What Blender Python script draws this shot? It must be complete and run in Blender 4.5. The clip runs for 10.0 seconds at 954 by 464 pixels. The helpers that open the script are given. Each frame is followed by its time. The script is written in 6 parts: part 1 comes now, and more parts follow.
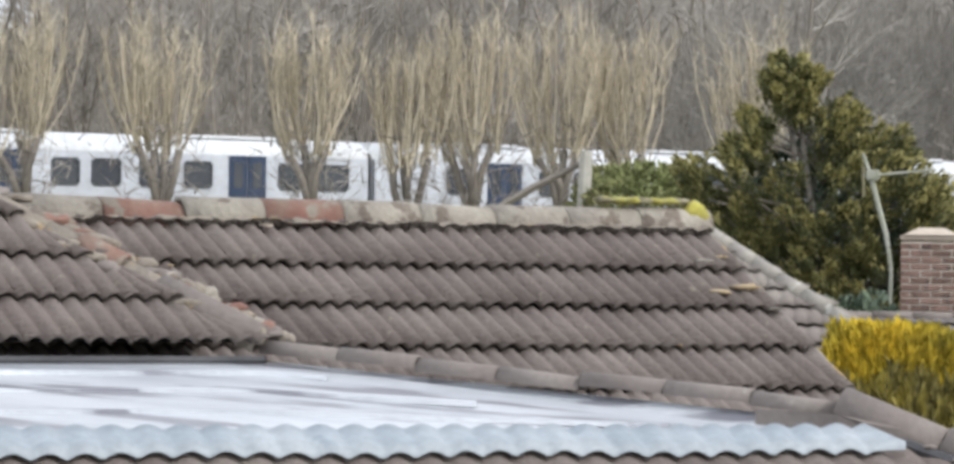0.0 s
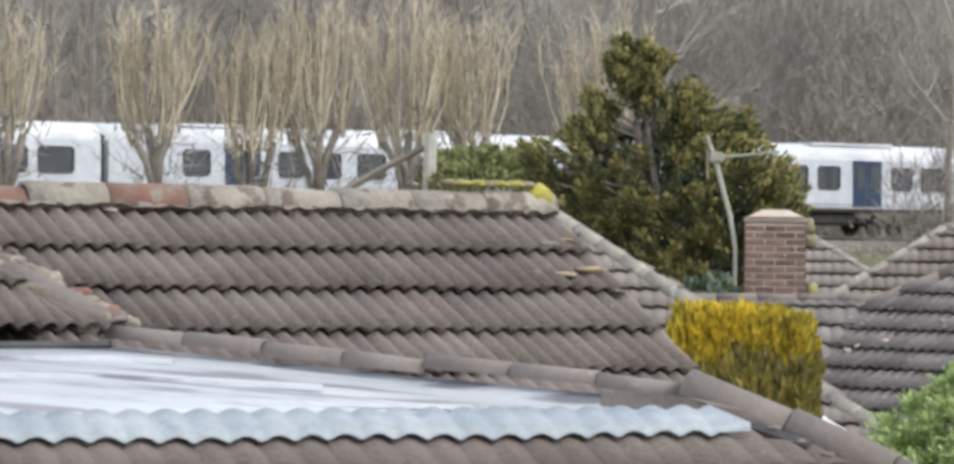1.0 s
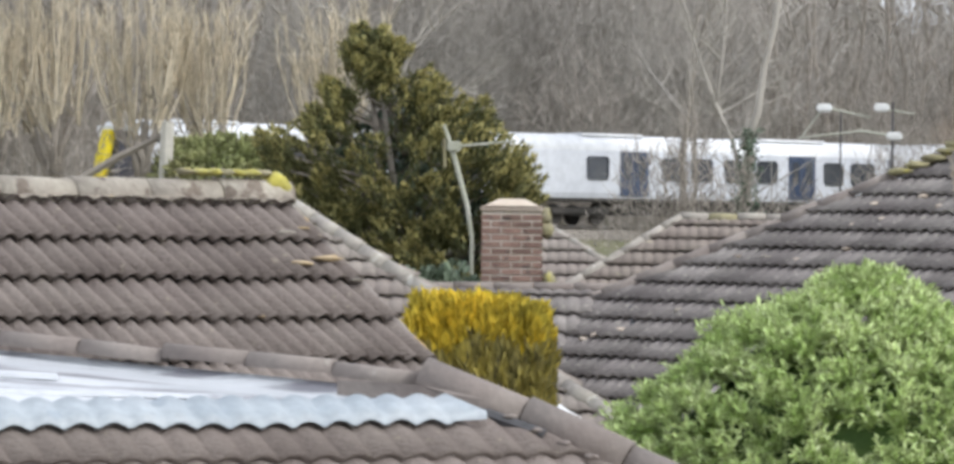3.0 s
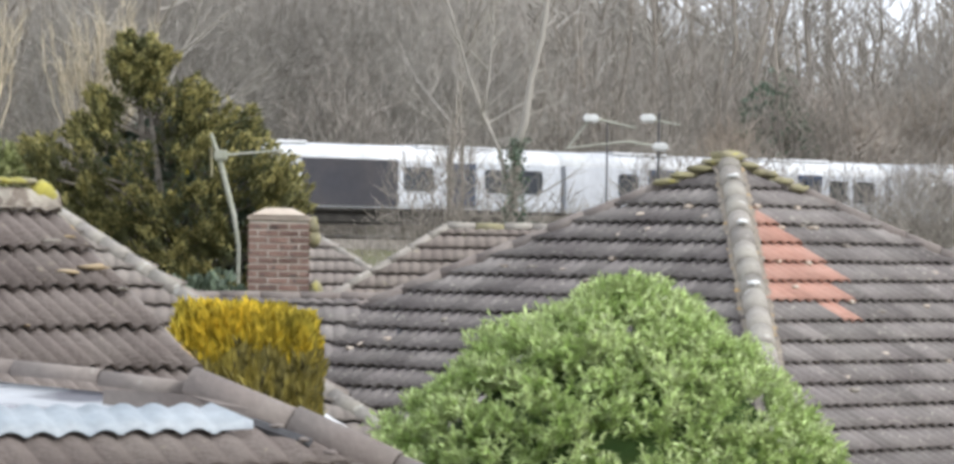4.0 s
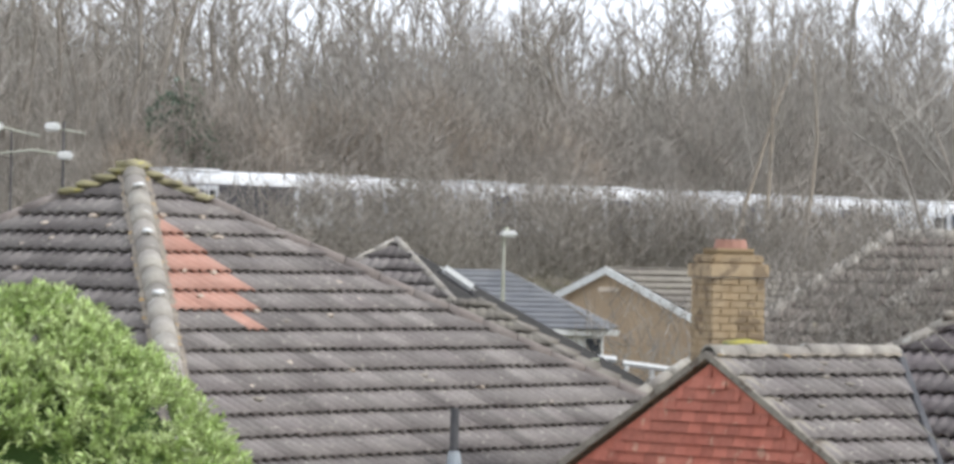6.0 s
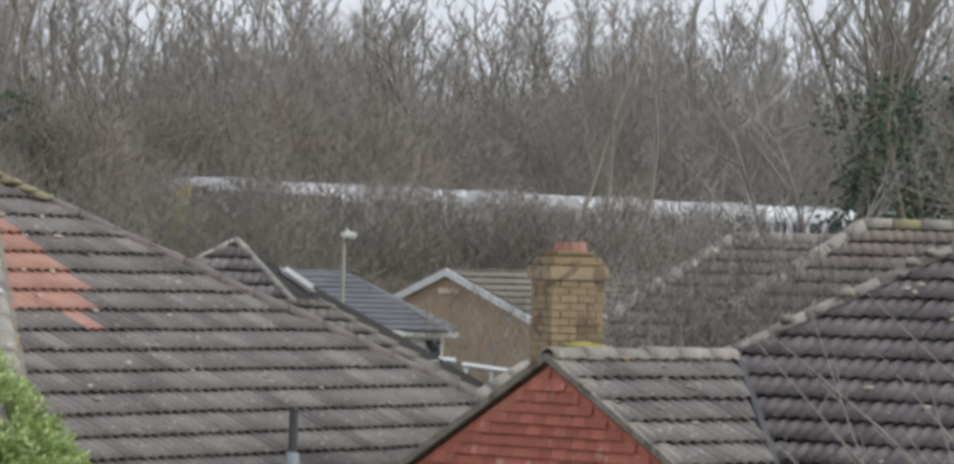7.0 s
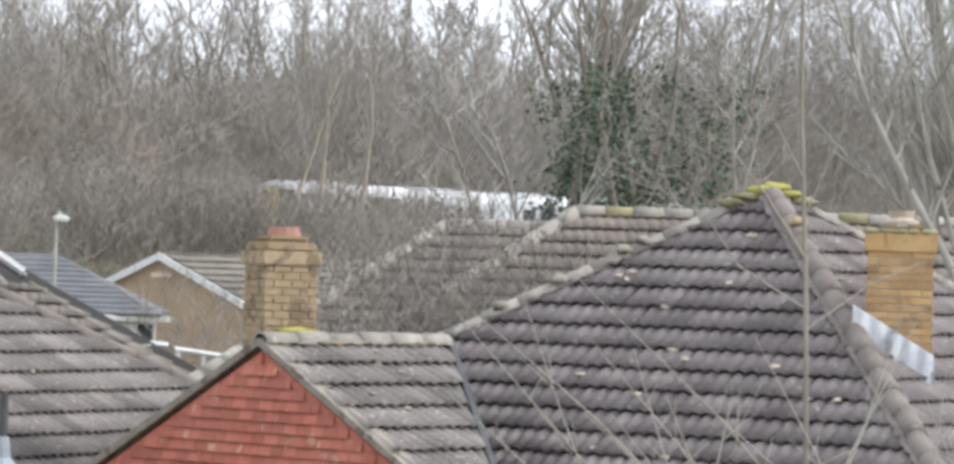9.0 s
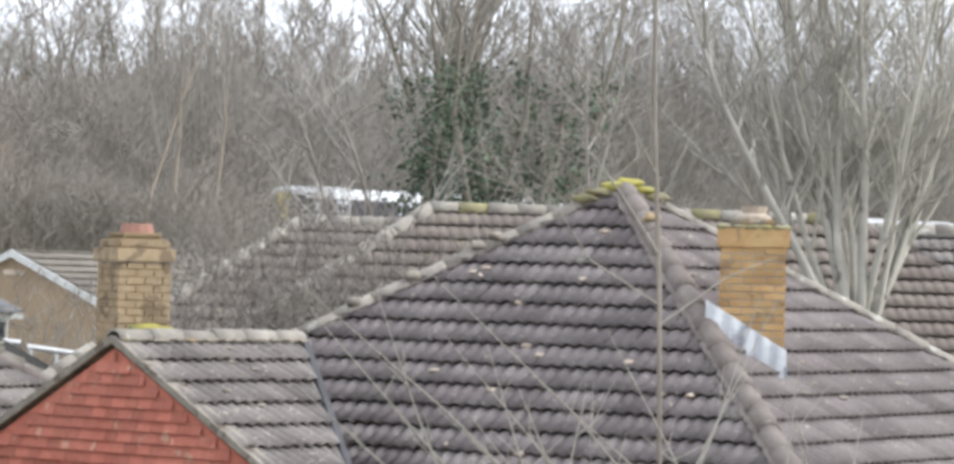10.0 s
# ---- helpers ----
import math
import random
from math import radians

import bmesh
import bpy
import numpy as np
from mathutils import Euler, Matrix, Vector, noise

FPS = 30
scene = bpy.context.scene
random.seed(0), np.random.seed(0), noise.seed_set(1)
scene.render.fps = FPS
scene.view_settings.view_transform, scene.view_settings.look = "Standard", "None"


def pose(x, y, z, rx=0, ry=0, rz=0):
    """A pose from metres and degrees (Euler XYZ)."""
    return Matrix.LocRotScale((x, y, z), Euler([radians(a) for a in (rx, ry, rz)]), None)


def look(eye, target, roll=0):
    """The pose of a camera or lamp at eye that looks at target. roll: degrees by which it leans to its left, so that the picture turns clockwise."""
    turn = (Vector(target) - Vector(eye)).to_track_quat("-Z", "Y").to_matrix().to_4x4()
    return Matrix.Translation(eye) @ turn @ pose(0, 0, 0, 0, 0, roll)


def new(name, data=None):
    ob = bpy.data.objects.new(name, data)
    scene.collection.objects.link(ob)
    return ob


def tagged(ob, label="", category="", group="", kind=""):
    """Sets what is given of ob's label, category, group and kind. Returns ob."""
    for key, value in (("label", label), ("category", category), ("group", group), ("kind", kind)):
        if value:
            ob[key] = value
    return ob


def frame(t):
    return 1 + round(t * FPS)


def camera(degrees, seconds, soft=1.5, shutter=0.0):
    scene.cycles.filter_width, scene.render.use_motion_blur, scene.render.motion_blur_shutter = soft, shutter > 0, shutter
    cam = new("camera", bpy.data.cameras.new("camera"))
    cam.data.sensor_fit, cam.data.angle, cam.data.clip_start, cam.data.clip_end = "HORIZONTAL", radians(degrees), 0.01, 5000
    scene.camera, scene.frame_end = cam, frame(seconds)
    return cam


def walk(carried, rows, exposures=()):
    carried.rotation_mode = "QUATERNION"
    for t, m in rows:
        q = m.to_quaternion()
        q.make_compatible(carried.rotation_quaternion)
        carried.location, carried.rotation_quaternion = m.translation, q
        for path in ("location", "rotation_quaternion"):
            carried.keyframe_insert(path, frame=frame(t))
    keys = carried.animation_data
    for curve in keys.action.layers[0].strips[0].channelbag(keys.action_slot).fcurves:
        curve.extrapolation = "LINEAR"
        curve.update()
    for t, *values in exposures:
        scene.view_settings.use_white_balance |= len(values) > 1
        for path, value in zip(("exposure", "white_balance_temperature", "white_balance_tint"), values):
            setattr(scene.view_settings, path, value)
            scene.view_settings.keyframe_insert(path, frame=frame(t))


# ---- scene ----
# A hand-held phone at an upper window, zoomed in, panning to the right over roofs and a passing train.
EYE = (0.0, 0.0, 6.0)
cam = camera(14.0, 10.0, soft=3.4)
# seconds, yaw, pitch, roll
ROWS = [
    (0, 13.545, 0.362, 0.911),
    (0.5, 12.098, 0.179, 0.529),
    (1, 11.261, 0.147, 0.679),
    (1.5, 11.290, 0.073, 0.744),
    (2, 11.004, 0.043, 0.851),
    (2.5, 10.025, 0.055, 0.863),
    (3, 7.382, 0.030, 0.773),
    (3.2, 6.125, 0.060, 0.807),
    (4.3, 2.879, 0.278, 0.939),
    (4.5, 1.748, 0.326, 0.921),
    (5, -0.552, 0.435, 0.941),
    (5.5, -3.141, 0.415, 0.967),
    (5.7, -4.107, 0.466, 1.011),
    (6.8, -6.040, 0.551, 1.277),
    (7, -7.160, 0.581, 1.413),
    (7.5, -9.553, 0.617, 1.407),
    (8, -10.101, 0.523, 1.524),
    (8.5, -10.464, 0.501, 1.765),
    (9, -11.384, 0.480, 1.778),
    (9.5, -12.308, 0.483, 1.755),
    (10, -13.541, 0.489, 1.646),
]
EXPOSURES = [(0.0, 0.0), (1.0, 0.0), (2.5, 0.12), (3.2, 0.16), (4.5, 0.2), (5.7, 0.27), (6.8, -0.62), (7.1, -0.5), (7.5, -0.5), (8.0, -0.26), (8.7, 0.18), (10.0, 0.28)]
walk(cam, [(t, pose(*EYE, 90 + pitch, 0, yaw) @ pose(0, 0, 0, 0, 0, roll)) for t, yaw, pitch, roll in ROWS], EXPOSURES)

# ---- light: an overcast day ----
SUN_EL, SUN_AZ = 38.0, 112.0
world = bpy.data.worlds.new("overcast")
scene.world = world
world.use_nodes = True
wn = world.node_tree.nodes
wl = world.node_tree.links
wn.clear()
sky = wn.new("ShaderNodeTexSky")
sky.sky_type, sky.sun_disc = "NISHITA", False
sky.sun_elevation, sky.sun_rotation = radians(SUN_EL), radians(SUN_AZ)
sky.dust_density, sky.air_density = 3.0, 1.0
hsv = wn.new("ShaderNodeHueSaturation")
hsv.inputs["Saturation"].default_value = 0.12
cloud = wn.new("ShaderNodeMix")
cloud.data_type = "RGBA"
cloud.inputs["Factor"].default_value = 0.75
cloud.inputs["B"].default_value = (7.5, 8.0, 8.9, 1)
bg = wn.new("ShaderNodeBackground")
bg.inputs["Strength"].default_value = 0.178
out = wn.new("ShaderNodeOutputWorld")
wl.new(sky.outputs[0], hsv.inputs["Color"])
wl.new(hsv.outputs[0], cloud.inputs["A"])
wl.new(cloud.outputs["Result"], bg.inputs["Color"])
wl.new(bg.outputs[0], out.inputs[0])
sun = new("sun", bpy.data.lights.new("sun", "SUN"))
sun.data.energy, sun.data.angle, sun.data.color = 1.75, radians(12), (1.0, 0.98, 0.95)
sun_az = radians(SUN_AZ)
sun.matrix_world = look((0, 0, 60), (-math.sin(sun_az) * 60, -math.cos(sun_az) * 60, 60 - 60 * math.tan(radians(SUN_EL))))

rnd = random.Random(7)


# ---- materials ----
def material(name, base, other, rough=0.8, scale=3.0, fine=40.0, spots=None, spot_amount=0.0, spot_scale=9.0, vary=0.25, bump=0.3,
             own=False, islands=False, metal=0.0, stretch=(1, 1, 1), spec=0.3, through_light=0.0):
    """Two tones mixed by large noise, fine grain in value and relief, spots of a third colour, and a change of value from piece to piece."""
    m = bpy.data.materials.new(name)
    m.use_nodes = True
    n, l = m.node_tree.nodes, m.node_tree.links
    b = n["Principled BSDF"]
    b.inputs["Roughness"].default_value, b.inputs["Metallic"].default_value = rough, metal
    b.inputs["Specular IOR Level"].default_value = spec
    if own:
        co = n.new("ShaderNodeTexCoord").outputs["Object"]
    else:
        co = n.new("ShaderNodeNewGeometry").outputs["Position"]
    mp = n.new("ShaderNodeMapping")
    mp.inputs["Scale"].default_value = stretch
    l.new(co, mp.inputs["Vector"])

    def noise_node(s, detail=4):
        t = n.new("ShaderNodeTexNoise")
        t.inputs["Scale"].default_value, t.inputs["Detail"].default_value = s, detail
        l.new(mp.outputs[0], t.inputs["Vector"])
        return t.outputs["Fac"]

    def ramp(v, lo, hi):
        r = n.new("ShaderNodeMapRange")
        r.inputs["From Min"].default_value, r.inputs["From Max"].default_value = lo, hi
        l.new(v, r.inputs["Value"])
        return r.outputs[0]

    def mixed(f, a, c):
        x = n.new("ShaderNodeMix")
        x.data_type = "RGBA"
        l.new(f, x.inputs["Factor"])
        for sock, v in (("A", a), ("B", c)):
            if isinstance(v, tuple):
                x.inputs[sock].default_value = (*v, 1)
            else:
                l.new(v, x.inputs[sock])
        return x.outputs["Result"]

    col = mixed(ramp(noise_node(scale), 0.36, 0.64), base, other)
    if spots:
        col = mixed(ramp(noise_node(spot_scale, 5), 0.72 - spot_amount, 0.78 - spot_amount), col, spots)
    grain = noise_node(fine, 3)
    piece = n.new("ShaderNodeNewGeometry").outputs["Random Per Island"] if islands else n.new("ShaderNodeObjectInfo").outputs["Random"]
    a1 = n.new("ShaderNodeMath")
    a1.operation = "MULTIPLY_ADD"
    l.new(piece, a1.inputs[0])
    a1.inputs[1].default_value, a1.inputs[2].default_value = vary, 1 - vary / 2 - 0.2
    a2 = n.new("ShaderNodeMath")
    a2.operation = "MULTIPLY_ADD"
    l.new(grain, a2.inputs[0])
    a2.inputs[1].default_value = 0.4
    l.new(a1.outputs[0], a2.inputs[2])
    v = n.new("ShaderNodeHueSaturation")
    l.new(col, v.inputs["Color"])
    l.new(a2.outputs[0], v.inputs["Value"])
    l.new(v.outputs[0], b.inputs["Base Color"])
    if bump:
        bp = n.new("ShaderNodeBump")
        bp.inputs["Strength"].default_value, bp.inputs["Distance"].default_value = bump, 0.02
        l.new(grain, bp.inputs["Height"])
        l.new(bp.outputs[0], b.inputs["Normal"])
    if through_light:
        tl, mx = n.new("ShaderNodeBsdfTranslucent"), n.new("ShaderNodeMixShader")
        l.new(v.outputs[0], tl.inputs["Color"])
        mx.inputs[0].default_value = through_light
        l.new(b.outputs[0], mx.inputs[1])
        l.new(tl.outputs[0], mx.inputs[2])
        l.new(mx.outputs[0], n["Material Output"].inputs[0])
    return m


M = dict(
    tile_near=material("tile_near", (0.152, 0.126, 0.115), (0.2, 0.171, 0.154), 0.88, 2.2, 42, (0.26, 0.225, 0.18), 0.06, 18, 0.22, 0.6, spec=0.2),
    tile_grey=material("tile_grey", (0.165, 0.146, 0.14), (0.235, 0.214, 0.2), 0.8, 1.6, 24, (0.34, 0.32, 0.28), 0.1, 15, 0.45, 0.6),
    tile_dark=material("tile_dark", (0.17, 0.146, 0.146), (0.23, 0.204, 0.198), 0.8, 1.6, 24, (0.33, 0.31, 0.27), 0.09, 15, 0.4, 0.6),
    tile_brown=material("tile_brown", (0.21, 0.175, 0.155), (0.26, 0.225, 0.195), 0.85, 1.2, 9, (0.32, 0.29, 0.21), 0.08, 5, 0.18),
    tile_pale=material("tile_pale", (0.24, 0.205, 0.185), (0.3, 0.265, 0.235), 0.85, 0.9, 20, (0.36, 0.33, 0.27), 0.08, 6, 0.15),
    tile_moss=material("tile_moss", (0.185, 0.165, 0.145), (0.24, 0.22, 0.185), 0.85, 1.1, 20, (0.32, 0.31, 0.22), 0.07, 5, 0.15),
    tile_red=material("tile_red", (0.4, 0.215, 0.165), (0.45, 0.265, 0.21), 0.75, 2, 12, None, 0, 5, 0.25),
    hung_red=material("hung_red", (0.43, 0.135, 0.095), (0.5, 0.18, 0.13), 0.7, 1.5, 20, (0.54, 0.3, 0.22), 0.1, 7, 0.4),
    terracotta=material("terracotta", (0.21, 0.105, 0.083), (0.24, 0.165, 0.13), 0.85, 6, 30, (0.25, 0.215, 0.175), 0.16, 7, 0.3),
    ridge_stone=material("ridge_stone", (0.27, 0.24, 0.205), (0.34, 0.31, 0.26), 0.9, 9, 30, (0.17, 0.14, 0.115), 0.16, 8, 0.35, 0.6),
    ridge_grey=material("ridge_grey", (0.19, 0.16, 0.145), (0.235, 0.205, 0.185), 0.8, 3, 30, (0.3, 0.28, 0.25), 0.04, 9, 0.15),
    ridge_far=material("ridge_far", (0.27, 0.245, 0.22), (0.35, 0.325, 0.28), 0.85, 4, 25, (0.5, 0.48, 0.43), 0.1, 5, 0.3),
    moss=material("moss", (0.45, 0.4, 0.09), (0.33, 0.31, 0.12), 0.95, 8, 60, (0.26, 0.26, 0.12), 0.15, 14, 0.2),
    moss_dull=material("moss_dull", (0.3, 0.275, 0.15), (0.26, 0.235, 0.16), 0.95, 6, 50, (0.38, 0.34, 0.12), 0.12, 9, 0.3),
    mortar=material("mortar", (0.3, 0.26, 0.21), (0.22, 0.19, 0.16), 0.95, 8, 50, (0.4, 0.27, 0.12), 0.12, 7, 0.1, 0.6),
    lichen=material("lichen", (0.42, 0.31, 0.17), (0.36, 0.29, 0.2), 0.95, 8, 50, None, 0, 7, 0.2),
    felt=material("felt", (0.03, 0.028, 0.026), (0.04, 0.037, 0.034), 0.95, 3, 20),
    lead=material("lead", (0.28, 0.32, 0.355), (0.37, 0.405, 0.435), 0.45, 2.5, 30, (0.28, 0.32, 0.36), 0.12, 6, 0.1, 0.15, spec=0.5),
    lead_dark=material("lead_dark", (0.06, 0.06, 0.065), (0.09, 0.09, 0.095), 0.6, 4, 30),
    sheet=material("sheet", (0.54, 0.56, 0.59), (0.4, 0.42, 0.45), 0.34, 1.3, 20, (0.2, 0.2, 0.225), 0.2, 1.9, 0.12, 0.08, stretch=(0.55, 2.4, 1), spec=0.5),
    brick_red=material("brick_red", (0.17, 0.105, 0.085), (0.24, 0.155, 0.125), 0.9, 9, 60, (0.1, 0.075, 0.065), 0.14, 10, 0.7),
    brick_yellow=material("brick_yellow", (0.35, 0.26, 0.16), (0.42, 0.33, 0.22), 0.9, 4, 60, (0.22, 0.165, 0.11), 0.2, 4, 0.3),
    brick_orange=material("brick_orange", (0.46, 0.28, 0.13), (0.53, 0.36, 0.18), 0.9, 5, 60, (0.32, 0.21, 0.12), 0.12, 6, 0.4),
    joint=material("joint", (0.56, 0.5, 0.43), (0.48, 0.42, 0.35), 0.95, 6, 60),
    joint_yellow=material("joint_yellow", (0.36, 0.27, 0.16), (0.33, 0.24, 0.14), 0.95, 6, 60),
    brick_buff=material("brick_buff", (0.46, 0.35, 0.245), (0.41, 0.31, 0.215), 0.9, 1.2, 20, None, 0, 5, 0.1),
    render_wall=material("render_wall", (0.4, 0.36, 0.31), (0.34, 0.3, 0.26), 0.9, 1.0, 20),
    white_paint=material("white_paint", (0.74, 0.75, 0.74), (0.66, 0.66, 0.64), 0.5, 2, 20, None, 0, 5, 0.08, 0.1),
    cap_stone=material("cap_stone", (0.46, 0.38, 0.31), (0.52, 0.45, 0.37), 0.9, 6, 40, None, 0, 5, 0.1),
    slate=material("slate", (0.175, 0.18, 0.195), (0.21, 0.215, 0.225), 0.6, 2, 20, None, 0, 5, 0.15),
    dark_glass=material("dark_glass", (0.03, 0.035, 0.045), (0.05, 0.055, 0.06), 0.12, 1.0, 5, own=True, bump=0, spec=0.6),
    pole=material("pole", (0.42, 0.42, 0.36), (0.35, 0.36, 0.28), 0.6, 4, 30, None, 0, 5, 0.1),
    leaf_green=material("leaf_green", (0.36, 0.47, 0.165), (0.6, 0.68, 0.36), 0.45, 4.5, 12, None, 0, 5, 0.8, 0, islands=True, spec=0.5, through_light=0.3),
    # near-black green: the shade inside dense foliage, put into the colour
    leaf_core_shade=material("leaf_core_shade", (0.05, 0.09, 0.025), (0.07, 0.11, 0.03), 0.9, 3, 20),
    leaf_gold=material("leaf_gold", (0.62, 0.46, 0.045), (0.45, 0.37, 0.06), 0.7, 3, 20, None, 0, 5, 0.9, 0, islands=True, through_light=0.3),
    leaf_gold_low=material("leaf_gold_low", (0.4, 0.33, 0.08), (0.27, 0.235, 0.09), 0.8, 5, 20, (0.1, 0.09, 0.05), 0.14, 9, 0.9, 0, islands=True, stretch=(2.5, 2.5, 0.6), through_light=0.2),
    # golden tips on olive, the contrast widened to paint lit tops and shaded undersides
    leaf_olive_shaded=material("leaf_olive_shaded", (0.15, 0.15, 0.06), (0.1, 0.11, 0.05), 0.7, 1.3, 6, None, 0, 5, 0.4, 0, islands=True, through_light=0.15),
    leaf_tip_lit=material("leaf_tip_lit", (0.47, 0.415, 0.165), (0.33, 0.305, 0.125), 0.7, 1.6, 6, None, 0, 5, 0.4, 0, islands=True, through_light=0.15),
    twig_pale=material("twig_pale", (0.47, 0.445, 0.39), (0.38, 0.36, 0.315), 0.9, 0.5, 5, None, 0, 5, 0.7, 0, islands=True),
    twig_dark=material("twig_dark", (0.265, 0.245, 0.22), (0.31, 0.29, 0.26), 0.9, 0.15, 3, None, 0, 5, 0.6, 0, islands=True),
    twig_tan=material("twig_tan", (0.4, 0.335, 0.275), (0.34, 0.295, 0.245), 0.9, 0.15, 3, None, 0, 5, 0.6, 0, islands=True),
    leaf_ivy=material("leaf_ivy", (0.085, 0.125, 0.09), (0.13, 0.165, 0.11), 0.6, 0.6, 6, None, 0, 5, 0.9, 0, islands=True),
    leaf_hedge=material("leaf_hedge", (0.2, 0.23, 0.09), (0.3, 0.29, 0.15), 0.8, 0.6, 6, None, 0, 5, 0.9, 0, islands=True, through_light=0.2),
    bark=material("bark", (0.2, 0.175, 0.15), (0.27, 0.24, 0.205), 0.9, 1.5, 10, None, 0, 5, 0.3),
    bark_pale=material("bark_pale", (0.52, 0.495, 0.44), (0.41, 0.39, 0.345), 0.9, 1.5, 10, (0.2, 0.18, 0.16), 0.08, 3, 0.3, islands=True),
    twig_straw=material("twig_straw", (0.57, 0.5, 0.38), (0.48, 0.42, 0.315), 0.9, 0.5, 5, None, 0, 5, 0.8, 0, islands=True),
    twig_grey=material("twig_grey", (0.31, 0.285, 0.255), (0.37, 0.345, 0.31), 0.9, 0.12, 3, None, 0, 5, 0.55, 0, islands=True),
    twig_brown=material("twig_brown", (0.32, 0.285, 0.25), (0.28, 0.255, 0.225), 0.9, 0.15, 3, None, 0, 5, 0.8, 0, islands=True),
    wood_far=material("wood_far", (0.31, 0.29, 0.265), (0.39, 0.365, 0.335), 0.95, 0.12, 1.4, (0.24, 0.22, 0.2), 0.12, 0.5, 0.0, 0, stretch=(1, 1, 0.25)),
    grass=material("grass", (0.1, 0.11, 0.05), (0.15, 0.13, 0.08), 0.95, 0.2, 4, None, 0, 5, 0.0),
    ballast=material("ballast", (0.16, 0.14, 0.12), (0.22, 0.2, 0.17), 0.95, 0.6, 8),
    steel=material("steel", (0.3, 0.29, 0.28), (0.24, 0.22, 0.2), 0.4, 3, 20, metal=0.8),
    train_white=material("train_white", (0.56, 0.58, 0.62), (0.48, 0.5, 0.54), 0.35, 0.6, 4, None, 0, 5, 0.06, 0, own=True, spec=0.5),
    train_roof=material("train_roof", (0.7, 0.71, 0.72), (0.58, 0.59, 0.61), 0.5, 0.6, 4, None, 0, 5, 0.05, 0, own=True),
    train_dark=material("train_dark", (0.045, 0.045, 0.055), (0.065, 0.06, 0.065), 0.4, 0.6, 4, None, 0, 5, 0.1, 0, own=True),
    train_blue=material("train_blue", (0.03, 0.05, 0.095), (0.045, 0.06, 0.1), 0.35, 0.6, 4, None, 0, 5, 0.1, 0, own=True),
    train_yellow=material("train_yellow", (0.75, 0.6, 0.02), (0.7, 0.54, 0.02), 0.4, 0.6, 4, None, 0, 5, 0.05, 0, own=True),
    under=material("under", (0.035, 0.033, 0.03), (0.06, 0.055, 0.05), 0.8, 2, 10, None, 0, 5, 0.1, 0, own=True),
)


# ---- building helpers ----
SLOPE = 0.0234  # the land rises gently away from the viewer
DATUM = {}


def rise(x, y):
    return SLOPE * math.hypot(x, y)


def datum_of(ob):
    """The place of ob before the rise of the land under its thing is added."""
    if ob.parent is None:
        return Matrix.Translation(DATUM[ob.name]) if ob.name in DATUM else ob.matrix_basis.copy()
    return datum_of(ob.parent) @ ob.matrix_parent_inverse @ ob.matrix_basis


def world_of(ob):
    if ob.parent is None:
        return ob.matrix_basis.copy()
    return world_of(ob.parent) @ ob.matrix_parent_inverse @ ob.matrix_basis


def adopt(ob, parent, keep=True):
    """Make ob a child; with keep, ob's own matrix stays its place in the world."""
    ob.parent = parent
    if keep:
        ob.matrix_parent_inverse = datum_of(parent).inverted()
    return ob


def mesh_of(name, verts, faces, mat, smooth=False):
    me = bpy.data.meshes.new(name)
    me.from_pydata([tuple(v) for v in verts], [], faces)
    if mat:
        me.materials.append(mat)
    if smooth:
        me.polygons.foreach_set("use_smooth", [True] * len(me.polygons))
    me.update()
    return me


def part(name, bm, mat, parent, label="", smooth=False, keep=True):
    """One mesh object under a thing or a part. bm: a bmesh, a mesh, or (verts, faces)."""
    if isinstance(bm, bmesh.types.BMesh):
        me = bpy.data.meshes.new(name)
        bm.to_mesh(me)
        bm.free()
        me.materials.append(mat)
        if smooth:
            me.polygons.foreach_set("use_smooth", [True] * len(me.polygons))
    elif isinstance(bm, tuple):
        me = mesh_of(name, bm[0], bm[1], mat, smooth)
    else:
        me = bm
    ob = new(name, me)
    if parent:
        adopt(ob, parent, keep)
    if label:
        tagged(ob, label)
    return ob


def thing(name, at, label, category, group="", kind=""):
    ob = new(name)
    DATUM[ob.name] = Vector(at)
    ob.location = Vector(at) + Vector((0, 0, rise(at[0], at[1])))
    ob.empty_display_size = 0.2
    return tagged(ob, label, category, group, kind)


def box(x0, y0, z0, x1, y1, z1, bevel=0.0, m=None):
    bm = bmesh.new()
    bmesh.ops.create_cube(bm, size=1, matrix=Matrix.LocRotScale(((x0 + x1) / 2, (y0 + y1) / 2, (z0 + z1) / 2), None, (x1 - x0, y1 - y0, z1 - z0)))
    if bevel:
        bmesh.ops.bevel(bm, geom=bm.edges, offset=bevel, segments=2, affect="EDGES")
    if m:
        bm.transform(m)
    return bm


def prism(points, thick):
    """A closed slab: a flat polygon and its copy lowered by thick."""
    k = len(points)
    v = [Vector(p) for p in points] + [Vector(p) - Vector((0, 0, thick)) for p in points]
    f = [tuple(range(k)), tuple(range(2 * k - 1, k - 1, -1))] + [(i, i + k, (i + 1) % k + k, (i + 1) % k) for i in range(k)]
    return v, f


